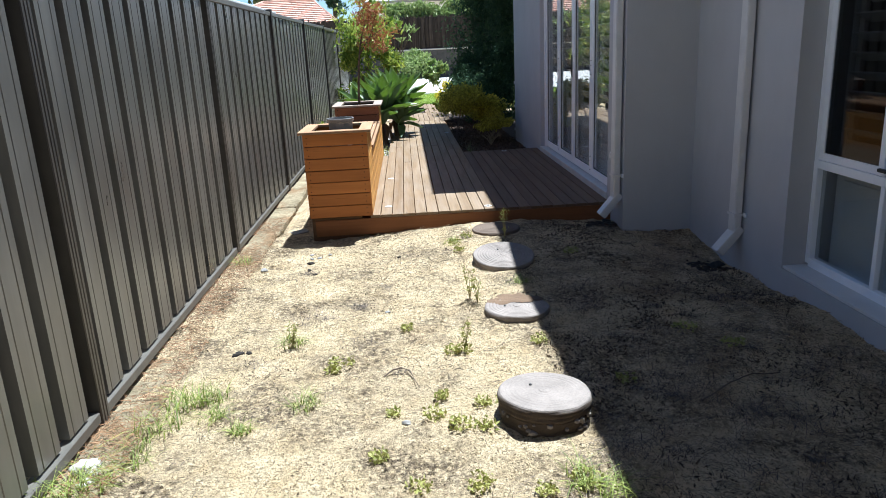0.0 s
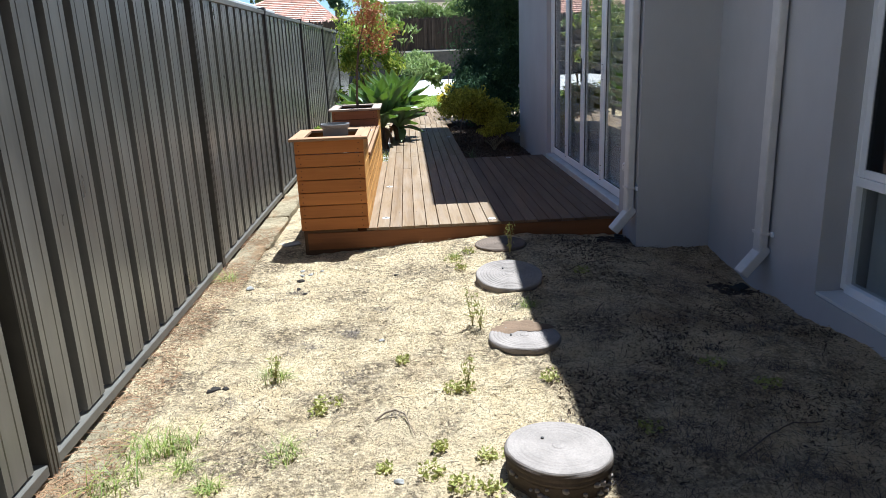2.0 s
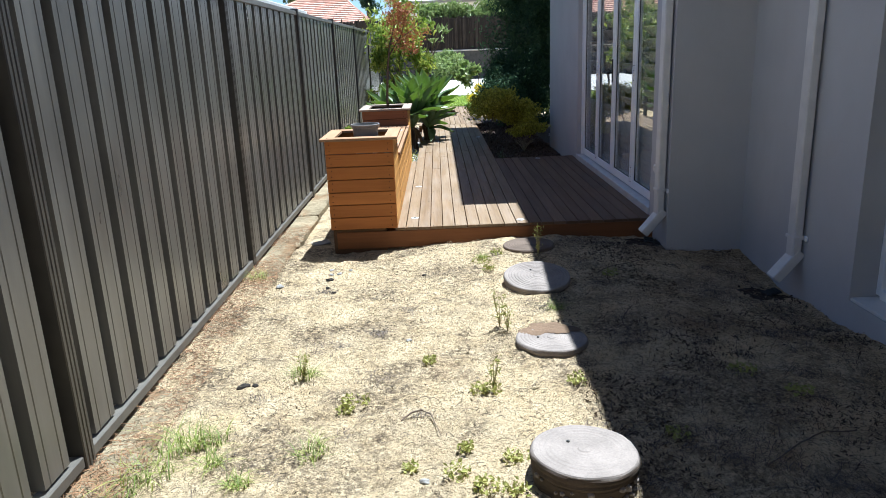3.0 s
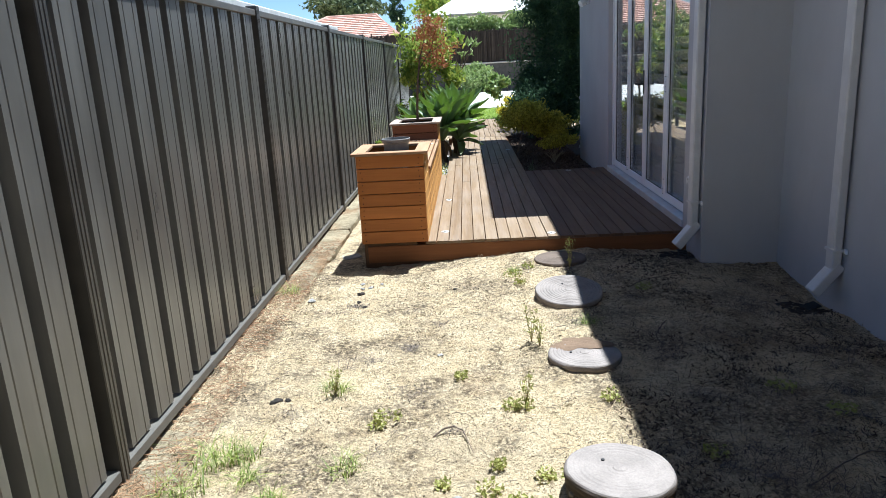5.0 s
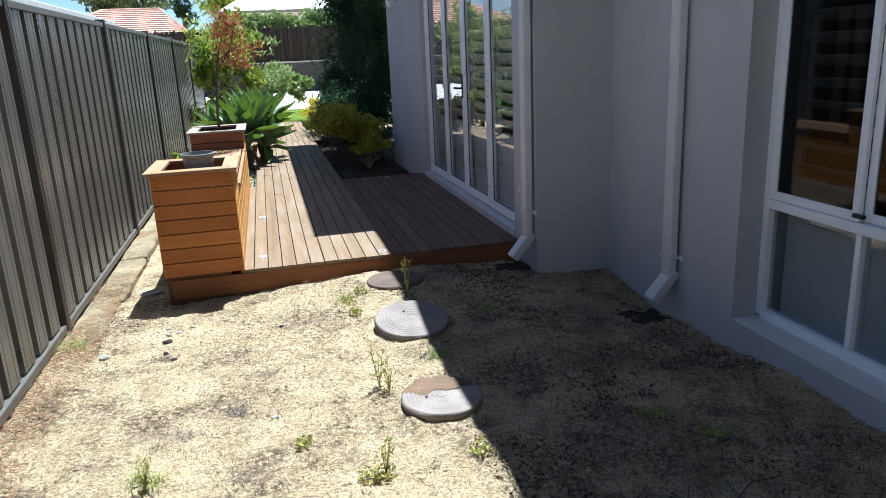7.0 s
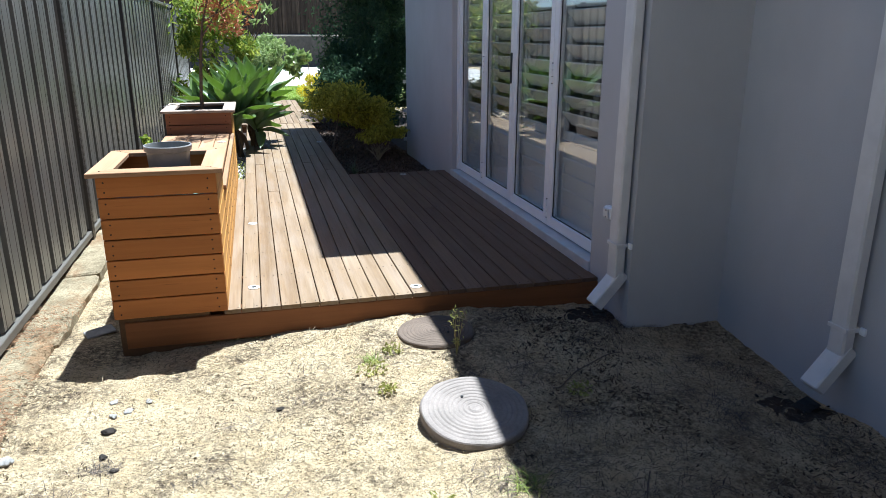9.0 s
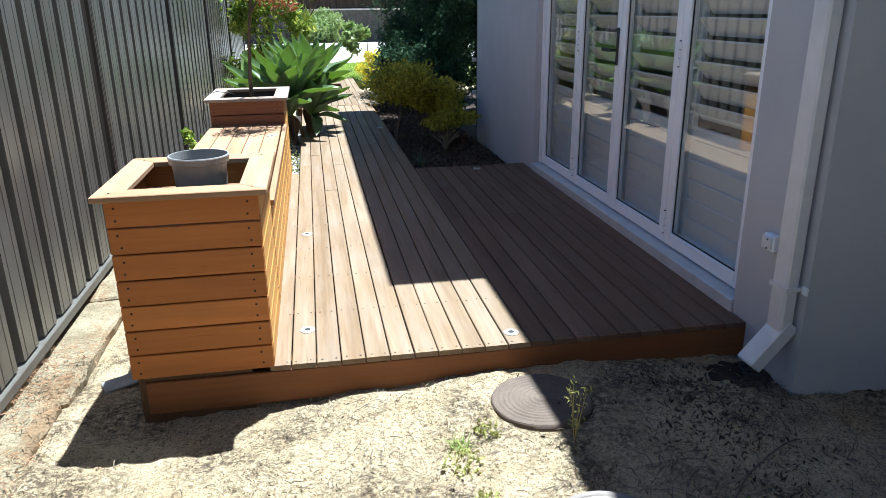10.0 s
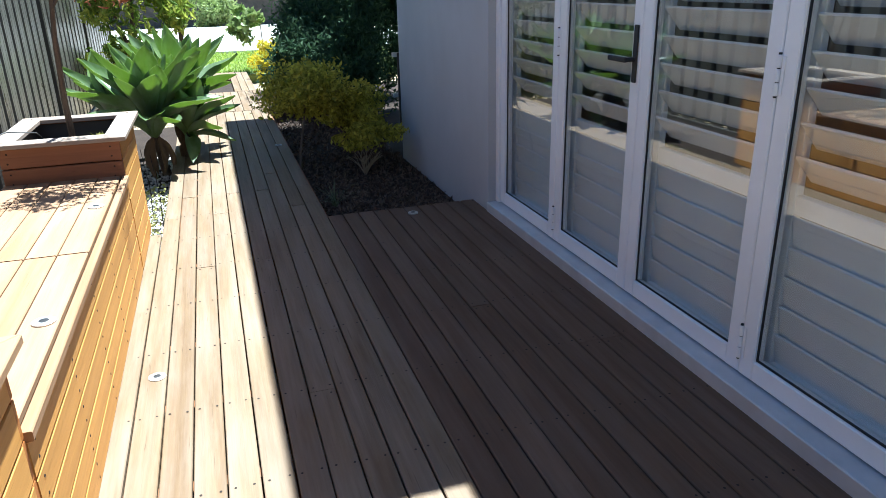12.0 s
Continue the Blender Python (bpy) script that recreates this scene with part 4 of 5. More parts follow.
part("lamp_head", lathe(bmesh.new(), [(0.02, -0.05), (0.04, 0.0), (0.045, 0.05), (0.03, 0.055)], 20), WHITE, spot, m=pose(WALL_X - 0.07, 10.28, 2.10, 20, -120, 0))

# ---- dry grass, stems and weeds on the sand ----
DARK_LITTER = leafy("dark_dead_roots", (0.04, 0.03, 0.024), (0.22, 0.18, 0.15), 0.95, 0.0)

def scatter_dead_grass():
    rng = np.random.default_rng(21)
    verts, faces = [], []
    made = 0
    while made < 8500:
        x, y = rng.uniform(-0.9, 2.6), rng.uniform(0.4, 5.93)
        dens = 0.5 + 0.9 * noise.noise((x * 1.3, y * 1.3, 3.0)) + 0.35 * noise.noise((x * 4, y * 4, 8.0)) + (0.25 if x < -0.5 else 0.0)
        if rng.uniform() > dens:
            continue
        made += 1
        a, ln, w = rng.uniform(0, 2 * math.pi), rng.uniform(0.008, 0.05), rng.uniform(0.0005, 0.0011)
        bend, k = rng.uniform(-0.35, 0.35), len(verts)
        z0 = ground_z(x, y) + 0.002
        lift = rng.uniform(0, 0.012)
        px, py = x, y
        for i in range(4):
            f = i / 3
            aa = a + bend * f
            zz = max(z0, ground_z(px, py)) + 0.003 + lift * math.sin(f * 3.14)
            sx, sy = -math.sin(aa) * w, math.cos(aa) * w
            verts += [(px - sx, py - sy, zz), (px + sx, py + sy, zz + 0.002)]
            px, py = px + math.cos(aa) * ln / 3, py + math.sin(aa) * ln / 3
        faces += [(k + 2 * i, k + 2 * i + 1, k + 2 * i + 3, k + 2 * i + 2) for i in range(3)]
    g = put("dead_grass", mesh_from("dead_grass", verts, faces), STRAW)
    tagged(g, "bits of dead straw-coloured grass strewn over sand", "dead grass", kind="stuff")
    # crumbs of bark, leaf and dirt, thicker past x 1.05 to darken shaded sand
    n = 16000
    pts = []
    while len(pts) < n:
        x, y = rng.uniform(-0.9, 2.6), rng.uniform(0.4, 5.93)
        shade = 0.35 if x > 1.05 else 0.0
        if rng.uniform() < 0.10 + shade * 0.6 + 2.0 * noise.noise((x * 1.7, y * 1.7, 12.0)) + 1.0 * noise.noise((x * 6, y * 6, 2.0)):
            pts.append((x, y, ground_z(x, y) + 0.003))
    sizes = 0.004 + 0.016 * rng.uniform(0, 1, n) ** 2.2
    # larger litter by the house, its amount raised to darken the shade too
    extra = []
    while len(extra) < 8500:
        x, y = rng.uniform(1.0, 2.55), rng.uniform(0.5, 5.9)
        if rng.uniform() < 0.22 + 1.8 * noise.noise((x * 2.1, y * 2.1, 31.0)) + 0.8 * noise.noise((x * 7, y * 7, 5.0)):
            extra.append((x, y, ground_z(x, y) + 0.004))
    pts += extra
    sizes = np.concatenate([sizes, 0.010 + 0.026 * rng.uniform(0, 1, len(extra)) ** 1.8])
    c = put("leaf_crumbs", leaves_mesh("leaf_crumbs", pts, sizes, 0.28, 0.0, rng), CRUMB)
    tagged(c, "small dark crumbs of bark and dead leaf on sand", "leaf litter", kind="stuff")
    # matted clumps of dark dead roots and grass, most of them deepening the house shade
    roots, hs = [], []
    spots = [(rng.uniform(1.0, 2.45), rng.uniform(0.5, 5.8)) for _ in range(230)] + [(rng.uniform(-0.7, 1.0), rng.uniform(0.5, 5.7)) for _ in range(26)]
    for cx, cy in spots:
        r = rng.uniform(0.02, 0.09)
        for _ in range(int(rng.uniform(20, 90))):
            x, y = cx + rng.normal() * r * 1.3, cy + rng.normal() * r * 0.7
            if y < 5.92:
                roots.append((x, y, ground_z(x, y) + 0.001))
                hs.append(rng.uniform(0.015, 0.045))
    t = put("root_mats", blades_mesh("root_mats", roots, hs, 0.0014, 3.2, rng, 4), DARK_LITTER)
    tagged(t, "matted clumps of dark dead roots on sand", "root litter", kind="stuff")


def scatter_clods():
    """Sand clods and pine needles, each a small island."""
    rng = np.random.default_rng(77)
    base = np.array([(0, 0, 1), (0.94, 0, 0.1), (0.1, 0.95, 0.0), (-0.9, 0.1, 0.1), (0, -0.93, -0.05)])
    tris = [(0, 1, 2), (0, 2, 3), (0, 3, 4), (0, 4, 1)]
    verts, faces = [], []
    while len(faces) < 4 * 21000:
        x, y = rng.uniform(-0.9, 2.55), 0.9 + 5.0 * rng.uniform() ** 0.9
        if rng.uniform() > 0.55 + 0.9 * noise.noise((x * 2.1, y * 2.1, 6.0)):
            continue
        r = 0.003 + 0.011 * rng.uniform() ** 3
        a = rng.uniform(0, 6.28)
        ca, sa, k, z = math.cos(a), math.sin(a), len(verts), ground_z(x, y) - 0.001
        sx, sz = rng.uniform(0.8, 1.5), rng.uniform(0.5, 0.9)
        for v in base * rng.uniform(0.7, 1.2, (5, 1)):
            verts.append((x + r * (v[0] * ca * sx - v[1] * sa), y + r * (v[0] * sa * sx + v[1] * ca), z + r * v[2] * sz))
        faces += [(k + p, k + q, k + w) for p, q, w in tris]
    tagged(put("sand_clods", mesh_from("sand_clods", verts, faces), SAND), "small clods and grains of yellow sand", "sand", kind="stuff")
    n = 9000
    roots = np.stack([rng.uniform(FENCE_X + 0.02, -0.66, n), rng.uniform(1.0, 6.6, n), np.full(n, 0.018)], 1)
    verts, faces = [], []
    for x, y, z in roots:
        if rng.uniform() > 0.6 + 0.9 * noise.noise((x * 3, y * 1.6, 1.0)):
            continue
        a, ln, k = rng.uniform(0, 6.28), rng.uniform(0.015, 0.06), len(verts)
        dx, dy, z = math.cos(a) * ln, math.sin(a) * ln, max(0.016, ground_z(x, y)) + rng.uniform(0, 0.008)
        w = 0.0017
        verts += [(x - dy / ln * w, y + dx / ln * w, z), (x + dy / ln * w, y - dx / ln * w, z + 0.002), (x + dx, y + dy, z + rng.uniform(0, 0.01))]
        faces.append((k, k + 1, k + 2))
    tagged(put("pine_needles", mesh_from("pine_needles", verts, faces), NEEDLE), "brown dry needles strewn along the kerb", "leaf litter", kind="stuff")


NEEDLE = leafy("brown_needles", (0.13, 0.065, 0.03), (0.36, 0.21, 0.11), 0.9, 0.0)
scatter_clods()
CRUMB = leafy("dark_leaf_litter", (0.04, 0.028, 0.018), (0.17, 0.12, 0.075), 0.9, 0.0)
scatter_dead_grass()


def weed(name, x, y, kind, size, label, seed):
    rng = np.random.default_rng(seed)
    z = ground_z(x, y) - 0.004
    w = thing(name, x, y, z, label, "weed", "weeds in the sand")
    m = Matrix.Translation((x, y, z))
    if kind == "low":
        n = 70
        r = size * np.sqrt(rng.uniform(0, 1, n))
        a = rng.uniform(0, 6.28, n)
        pts = np.stack([r * np.cos(a), r * np.sin(a), 0.008 + rng.uniform(0, 0.03, n)], 1)
        part("foliage", leaves_mesh("foliage", pts, rng.uniform(0.012, 0.026, n), 0.6, 0.5, rng), WEED, w, m=m)
    elif kind == "tuft":
        n = 70
        r = size * 0.6 * np.sqrt(rng.uniform(0, 1, n))
        a = rng.uniform(0, 6.28, n)
        pts = np.stack([r * np.cos(a), r * np.sin(a), np.zeros(n)], 1)
        part("blade_tuft", blades_mesh("blades", pts, rng.uniform(0.35, 0.95, n) * size, 0.0024, 1.25, rng, 4), TUFT, w, m=m)
    else:
        stems = bmesh.new()
        tips = []
        for k in range(4):
            a, ln = rng.uniform(0, 6.28), rng.uniform(0.2, 0.5)
            p = [(ln * size * 0.5 * f * math.cos(a), ln * size * 0.5 * f * math.sin(a), size * f * rng.uniform(0.9, 1.0)) for f in (0, 0.35, 0.7, 1.0)]
            tube(stems, p, [0.0022, 0.0018, 0.0014, 0.0008], 5)
            tips += [(q[0] + rng.normal() * 0.008, q[1] + rng.normal() * 0.008, q[2] + rng.normal() * 0.01) for q in p[1:] for _ in range(6)]
        part("stem", stems, STRAW_STEM, w, m=m)
        part("foliage", leaves_mesh("foliage", tips, rng.uniform(0.012, 0.03, len(tips)), 0.3, 0.6, rng), WEED, w, m=m)


TUFT = leafy("tuft_green", (0.12, 0.18, 0.03), (0.36, 0.40, 0.09), 0.55)
STRAW_STEM = plain("dry_stem", (0.30, 0.26, 0.10), 0.8)
seed = 100
for x, y, s in ((0.047, 3.465, 0.06), (0.358, 3.834, 0.035), (0.655, 2.765, 0.05), (0.56, 2.80, 0.045), (0.465, 2.877, 0.05), (0.68, 2.986, 0.05), (0.631, 3.536, 0.045), (1.014, 3.578, 0.05),
                (0.01, 3.42, 0.04), (0.578, 3.545, 0.04), (0.709, 5.397, 0.07), (0.827, 5.556, 0.05), (0.951, 2.382, 0.06), (0.80, 2.33, 0.04), (0.39, 2.44, 0.05), (0.25, 2.62, 0.035),
                (0.50, 3.05, 0.03), (0.60, 2.43, 0.05), (1.75, 3.6, 0.06), (1.5, 5.0, 0.06), (1.9, 3.4, 0.06), (1.3, 3.1, 0.05), (0.74, 5.2, 0.04), (0.30, 2.95, 0.03)):
    seed += 1
    weed("weed", x, y, "low", s, "low bright green weed growing in dry sand", seed)
for x, y, s in ((-0.647, 2.961, 0.16), (-0.594, 3.166, 0.15), (-0.50, 3.20, 0.12), (-0.70, 2.75, 0.14), (-0.76, 2.60, 0.14), (-0.22, 3.742, 0.11), (-0.80, 5.261, 0.11), (0.951, 2.40, 0.11),
                (1.02, 2.33, 0.12), (1.074, 4.495, 0.09), (0.72, 5.5, 0.06), (-0.077, 3.093, 0.10), (-0.45, 3.05, 0.09), (-0.80, 2.40, 0.15), (-0.30, 2.9, 0.07), (-0.84, 2.5, 0.18)):
    seed += 1
    weed("grass_tuft", x, y, "tuft", s, "small tuft of green grass in dry sand", seed)
for x, y, s in ((0.73, 4.26, 0.19), (0.64, 3.55, 0.15), (0.77, 4.22, 0.14), (1.10, 5.45, 0.22), (-0.22, 3.72, 0.12)):
    seed += 1
    weed("tall_weed", x, y, "tall", s, "thin upright weed with small leaves in sand", seed)


def stone(name, x, y, r, mat, label, flat=0.6, seed=0, category="stone"):
    bm = bmesh.new()
    bmesh.ops.create_icosphere(bm, subdivisions=3, radius=1.0)
    for v in bm.verts:
        v.co *= 1 + 0.42 * noise.noise(v.co * 1.3 + Vector((seed * 3.1, 0, 0))) + 0.22 * noise.noise(v.co * 3.5 + Vector((0, seed, 0)))
        v.co = Vector((v.co.x * r * 1.3, v.co.y * r, v.co.z * r * flat))
    tagged(put(name, bm, mat, m=pose(x, y, ground_z(x, y) + r * flat * 0.45, 0, 0, seed * 47), smooth=True), label, category)


WHITE_STONE = concrete_material("white_limestone", (0.72, 0.70, 0.66))
GREY_STONE = concrete_material("grey_stone", (0.35, 0.34, 0.32))
DARK_STONE = concrete_material("charred_wood", (0.035, 0.03, 0.026))
for k, (x, y, r) in enumerate(((-0.81, 2.69, 0.042), (-0.78, 2.60, 0.022))):
    stone("limestone_lump", x, y, r, WHITE_STONE, "white limestone lump beside the fence kerb", 0.8, k)
for k, (x, y, r) in enumerate(((-0.27, 5.37, 0.017), (-0.615, 5.06, 0.022), (-0.32, 5.33, 0.012), (0.25, 4.1, 0.012), (-0.34, 5.46, 0.014), (-0.20, 5.42, 0.012), (0.35, 2.86, 0.014))):
    stone("pebble", x, y, r, GREY_STONE, "small pale grey stone lying on sand", 0.6, k + 5)
for k, (x, y, r) in enumerate(((-0.315, 5.207, 0.019), (-0.479, 3.644, 0.022), (-0.43, 3.66, 0.014), (-0.30, 5.02, 0.014), (-0.25, 4.93, 0.013), (0.31, 5.2, 0.012))):
    stone("charred_lump", x, y, r, DARK_STONE, "dark charred lump of wood on sand", 0.5, k + 15, "charred wood")
slab = boxed(-0.07, 0.07, -0.045, 0.045, -0.006, 0.006, 0.004)
tagged(put("slate_piece", slab, GREY_STONE, m=pose(-0.55, 6.32, ground_z(-0.55, 6.32) + 0.012, 3, -4, 25)), "flat piece of grey slate beside the planter", "stone")
root = tube(bmesh.new(), [(0.25, 3.30, 0.0), (0.29, 3.34, 0.012), (0.33, 3.35, 0.016), (0.37, 3.32, 0.012), (0.39, 3.24, 0.006), (0.41, 3.16, 0.004)], [0.003, 0.004, 0.0035, 0.003, 0.002, 0.001], 6)
tagged(put("dead_root", root, BARK), "curved dead root half buried in sand", "root")
for k, pts in enumerate((((1.55, 2.9, 0.02), (1.7, 3.05, 0.02), (1.9, 3.0, 0.015), (2.05, 3.15, 0.02)), ((1.3, 4.0, 0.02), (1.45, 4.25, 0.025), (1.5, 4.5, 0.02)), ((1.35, 5.1, 0.03), (1.6, 5.22, 0.05), (1.85, 5.3, 0.03)))):
    path = [Vector(pts[0]).lerp(Vector(pts[-1]), f) + Vector((0.05 * math.sin(f * 5 + k), 0.07 * math.sin(f * 3.3 + 2 * k), 0)) for f in np.linspace(0, 1, 13)]
    twig_bm = tube(bmesh.new(), [(p.x, p.y, ground_z(p.x, p.y) + 0.006) for p in path], [0.0025] * 13, 6)
    tagged(put("twig", twig_bm, BARK), "thin dry twig lying on the shaded sand", "twig")


# ---- pot and hose in the planter ----
def pot():
    x, y, z = -0.115, 6.225, DECK_Z + 7 * PITCH - 0.22
    p = thing("plant_pot", x, y, z, "round grey plastic pot standing in the planter", "pot")
    bm = bmesh.new()
    h = 0.908 - z
    lathe(bm, [(0.078, 0.0), (0.098, h - 0.03), (0.100, h - 0.028), (0.107, h - 0.026), (0.110, h - 0.004), (0.108, h), (0.103, h), (0.098, h - 0.03), (0.075, 0.012)], 44)
    part("pot_body", bm, GREY_PLASTIC, p, m=Matrix.Translation((x, y, z)), smooth=False)
    part("sticker", boxed(0.082, 0.0935, -0.03, 0.005, h * 0.25, h * 0.5), WHITE, p, "small white sticker", m=Matrix.Translation((x, y, z)) @ pose(0, 0, 0, 0, 0, -35))


pot()
hose = tube(bmesh.new(), [(-0.045 + 0.105 * math.cos(a) * (1 - 0.02 * a), 6.21 + 0.10 * math.sin(a) * (1 - 0.02 * a), 0.615 + 0.012 * a) for a in np.arange(-1.0, 9.0, 0.3)], [0.009] * 34, 8)
tagged(put("garden_hose", hose, HOSE, smooth=True), "coiled green garden hose inside the planter box", "hose")
drip = tube(bmesh.new(), [(-0.4, 8.6, 0.52), (-0.43, 8.61, 0.7), (-0.42, 8.63, 0.855), (-0.34, 8.71, 0.875), (-0.24, 8.79, 0.85), (-0.18, 8.83, 0.76)], [0.003] * 6, 6)
tagged(put("drip_line", drip, BLACK), "thin black irrigation tube over the planter edge", "tube")


# ---- garden beds ----
def bed_stuff():
    rng = np.random.default_rng(5)
    tagged(put("garden_bed", boxed(WALK_X1 + 0.003, WALL_X - 0.003, BED_Y + 0.003, 16.0, -0.2, 0.02), SOIL), "dark mulched garden bed beside the walkway", "garden bed", kind="structure")
    tagged(put("garden_bed_side", boxed(WALL_X - 0.002, 6.5, WALL_END + 0.003, 16.0, -0.2, 0.019), SOIL), "dark mulched ground past the house corner", "garden bed", kind="structure")
    n = 8500
    pts = np.stack([rng.uniform(WALK_X1 + 0.02, WALL_X - 0.02, n), BED_Y + 0.02 + 5.4 * rng.uniform(0, 1, n) ** 1.4, 0.024 + rng.uniform(0, 0.022, n)], 1)
    m = put("bark_mulch", leaves_mesh("bark_mulch", pts, rng.uniform(0.02, 0.055, n), 0.4, -0.2, rng), MULCH)
    tagged(m, "dark brown bark mulch chips in a garden bed", "mulch", kind="stuff")
    tagged(put("gravel_bed", boxed(-0.9, WALK_X0 - 0.003, GRAVEL_Y + 0.003, 13.4, -0.2, 0.03), SOIL), "gravel bed between fence and walkway", "gravel bed", kind="structure")
    tmpl = bmesh.new()
    bmesh.ops.create_icosphere(tmpl, subdivisions=1, radius=1.0)
    tv = [v.co.copy() for v in tmpl.verts]
    tf = [[v.index for v in f.verts] for f in tmpl.faces]
    tmpl.free()
    verts, faces = [], []
    for i in range(1700):
        r = rng.uniform(0.007, 0.016)
        cx, cy = rng.uniform(-0.1, WALK_X0 - 0.012), GRAVEL_Y + 0.012 + 2.6 * rng.uniform() ** 1.7
        s = (rng.uniform(0.8, 1.4), rng.uniform(0.8, 1.3), rng.uniform(0.5, 0.8))
        k = len(verts)
        verts += [(cx + v.x * r * s[0], cy + v.y * r * s[1], 0.034 + rng.uniform(0, 0.006) + v.z * r * s[2]) for v in tv]
        faces += [[k + j for j in f] for f in tf]
    tagged(put("gravel", mesh_from("gravel", verts, faces), PEBBLE), "grey and white pebbles beside the walkway", "gravel", kind="stuff")
    n = 220
    pts = np.stack([rng.uniform(0.0, WALK_X0 - 0.02, n), GRAVEL_Y + 0.05 + 1.3 * rng.uniform(0, 1, n), 0.05 + rng.uniform(0, 0.05, n)], 1)
    tagged(put("ground_cover", leaves_mesh("ground_cover", pts, rng.uniform(0.02, 0.04, n), 0.5, 0.6, rng), WEED), "small green plants growing through the gravel", "ground cover", kind="stuff")


bed_stuff()


def agave_leaf_mesh(length, width, curl, seed):
    """A broad fleshy leaf along +y: narrow waist, wide middle, sharp tip, cupped upward."""
    verts, faces, rows, cols = [], [], 12, 7
    rng = random.Random(seed)
    wob, twist = rng.uniform(-0.07, 0.07), rng.uniform(-0.25, 0.25)
    for i in range(rows):
        f = i / (rows - 1)
        w = width * (0.50 + 0.50 * math.sin(min(1.0, f / 0.56) * math.pi / 2) ** 2)
        if f > 0.56:
            w = width * max(0.004, math.cos((f - 0.56) / 0.44 * math.pi / 2)) ** 0.85
        y, z = length * (f - 0.10 * abs(curl) * f ** 3), length * (-0.30 * curl * f * f + 0.05 * math.sin(f * 5.0))
        for j in range(cols):
            u = (j / (cols - 1) - 0.5) * 2
            cup = 0.46 * w * (u * u) * (1 - 0.45 * f) + twist * u * w * 0.5 * f
            wave = 0.010 * math.sin(f * 17 + seed * 2 + (2 if u > 0 else 0)) * abs(u) ** 3
            verts.append((u * w / 2 + wob * length * f * f, y, z + cup + wave))
    k = len(verts)
    verts += [(x, y, z - 0.012 * (1 - abs(((n % cols) / (cols - 1) - 0.5) * 2)) - 0.002) for n, (x, y, z) in enumerate(verts)]
    for i in range(rows - 1):
        for j in range(cols - 1):
            a = i * cols + j
            faces.append((a, a + 1, a + cols + 1, a + cols))
            faces.append((k + a + cols, k + a + cols + 1, k + a + 1, k + a))
    me = mesh_from("leaf", verts, faces)
    me.materials.append(AGAVE_LEAF)
    me.shade_smooth()
    return me


def agave_material():
    n = Nodes("blue_green_agave_leaf")
    info = n.add("ShaderNodeObjectInfo").outputs["Random"]
    streak = n.noise((46, 3, 46), 4, 0.6)
    bloom = n.noise((5, 3, 5), 3, 0.6)
    col = n.mix(info, (0.10, 0.185, 0.06), (0.26, 0.37, 0.14))
    col = n.mix(n.ramp(bloom, [(0.42, 0.0), (0.66, 0.65)]), col, (0.36, 0.44, 0.32))
    col = n.mix(0.6, col, n.ramp(streak, [(0.3, 0.7), (0.7, 1.15)]), "MULTIPLY")
    mat = n.done(col, 0.36, 0, n.bump(streak, 0.2, 0.004), 0.6)
    tr = n.add("ShaderNodeBsdfTranslucent")
    tr.inputs["Color"].default_value = (0.42, 0.55, 0.14, 1)
    mx = n.add("ShaderNodeMixShader")
    mx.inputs[0].default_value = 0.40
    n.link(n.bsdf.outputs[0], mx.inputs[1])
    n.link(tr.outputs[0], mx.inputs[2])
    n.link(mx.outputs[0], n.tree.nodes["Material Output"].inputs["Surface"])
    return mat


AGAVE_LEAF = agave_material()
DRY = plain("withered_leaf", (0.20, 0.13, 0.07), 0.9)
LEAVES = [agave_leaf_mesh(1.0, 0.30, c, k) for k, c in enumerate((-0.1, 0.15, 0.5, 0.9, -0.25, 0.3))]
DRY_LEAF = LEAVES[2].copy()
DRY_LEAF.materials.clear()
DRY_LEAF.materials.append(DRY)


def agave(x, y, z, size, n, seed, lean=0.0, low=8.0):
    rng = random.Random(seed)
    a = thing("agave", x, y, 0.0, "large agave rosette with broad pale green leaves", "agave", "agaves beside the walkway")
    stem = tube(bmesh.new(), [(x + 0.05, y + 0.05, 0.02), (x + 0.02, y + 0.02, z * 0.5), (x, y, z + 0.05)], [0.03, 0.028, 0.03], 10)
    part("stem", stem, BARK, a)
    for k in range(n):
        f = k / (n - 1)
        turn = k * 137.5 + rng.uniform(-14, 14)
        up = 86 - (86 - low) * f ** 1.25 + rng.uniform(-7, 7)
        s = size * (0.80 + 0.26 * math.sin(f * 2.8)) * rng.uniform(0.86, 1.1)
        me = LEAVES[rng.choice((0, 4)) if f < 0.35 else rng.choice((0, 1, 5)) if f < 0.7 else rng.choice((1, 2, 3))]
        m = Matrix.Translation((x, y, z + 0.09 * (1 - f))) @ pose(0, 0, 0, 0, lean, 0) @ pose(0, 0, 0, 0, 0, turn) @ pose(0, 0.02, 0, up, rng.uniform(-12, 12), 0) @ Matrix.Diagonal((s * rng.uniform(0.85, 1.1), s, s, 1))
        part("leaf", me, AGAVE_LEAF, a, m=m)
    for k in range(9):
        s = size * rng.uniform(0.35, 0.6)
        m = Matrix.Translation((x, y, z)) @ pose(0, 0, 0, 0, 0, k * 41 + rng.uniform(-15, 15)) @ pose(0, 0, 0, rng.uniform(-75, -50), 0, 0) @ Matrix.Diagonal((s * 0.5, s, s, 1))
        part("dry_leaf", DRY_LEAF, DRY, a, "withered brown leaf", m=m)


agave(0.07, 11.10, 0.36, 0.66, 34, 1, 0, 38)
agave(0.27, 11.60, 0.44, 0.66, 32, 2, 0, 34)
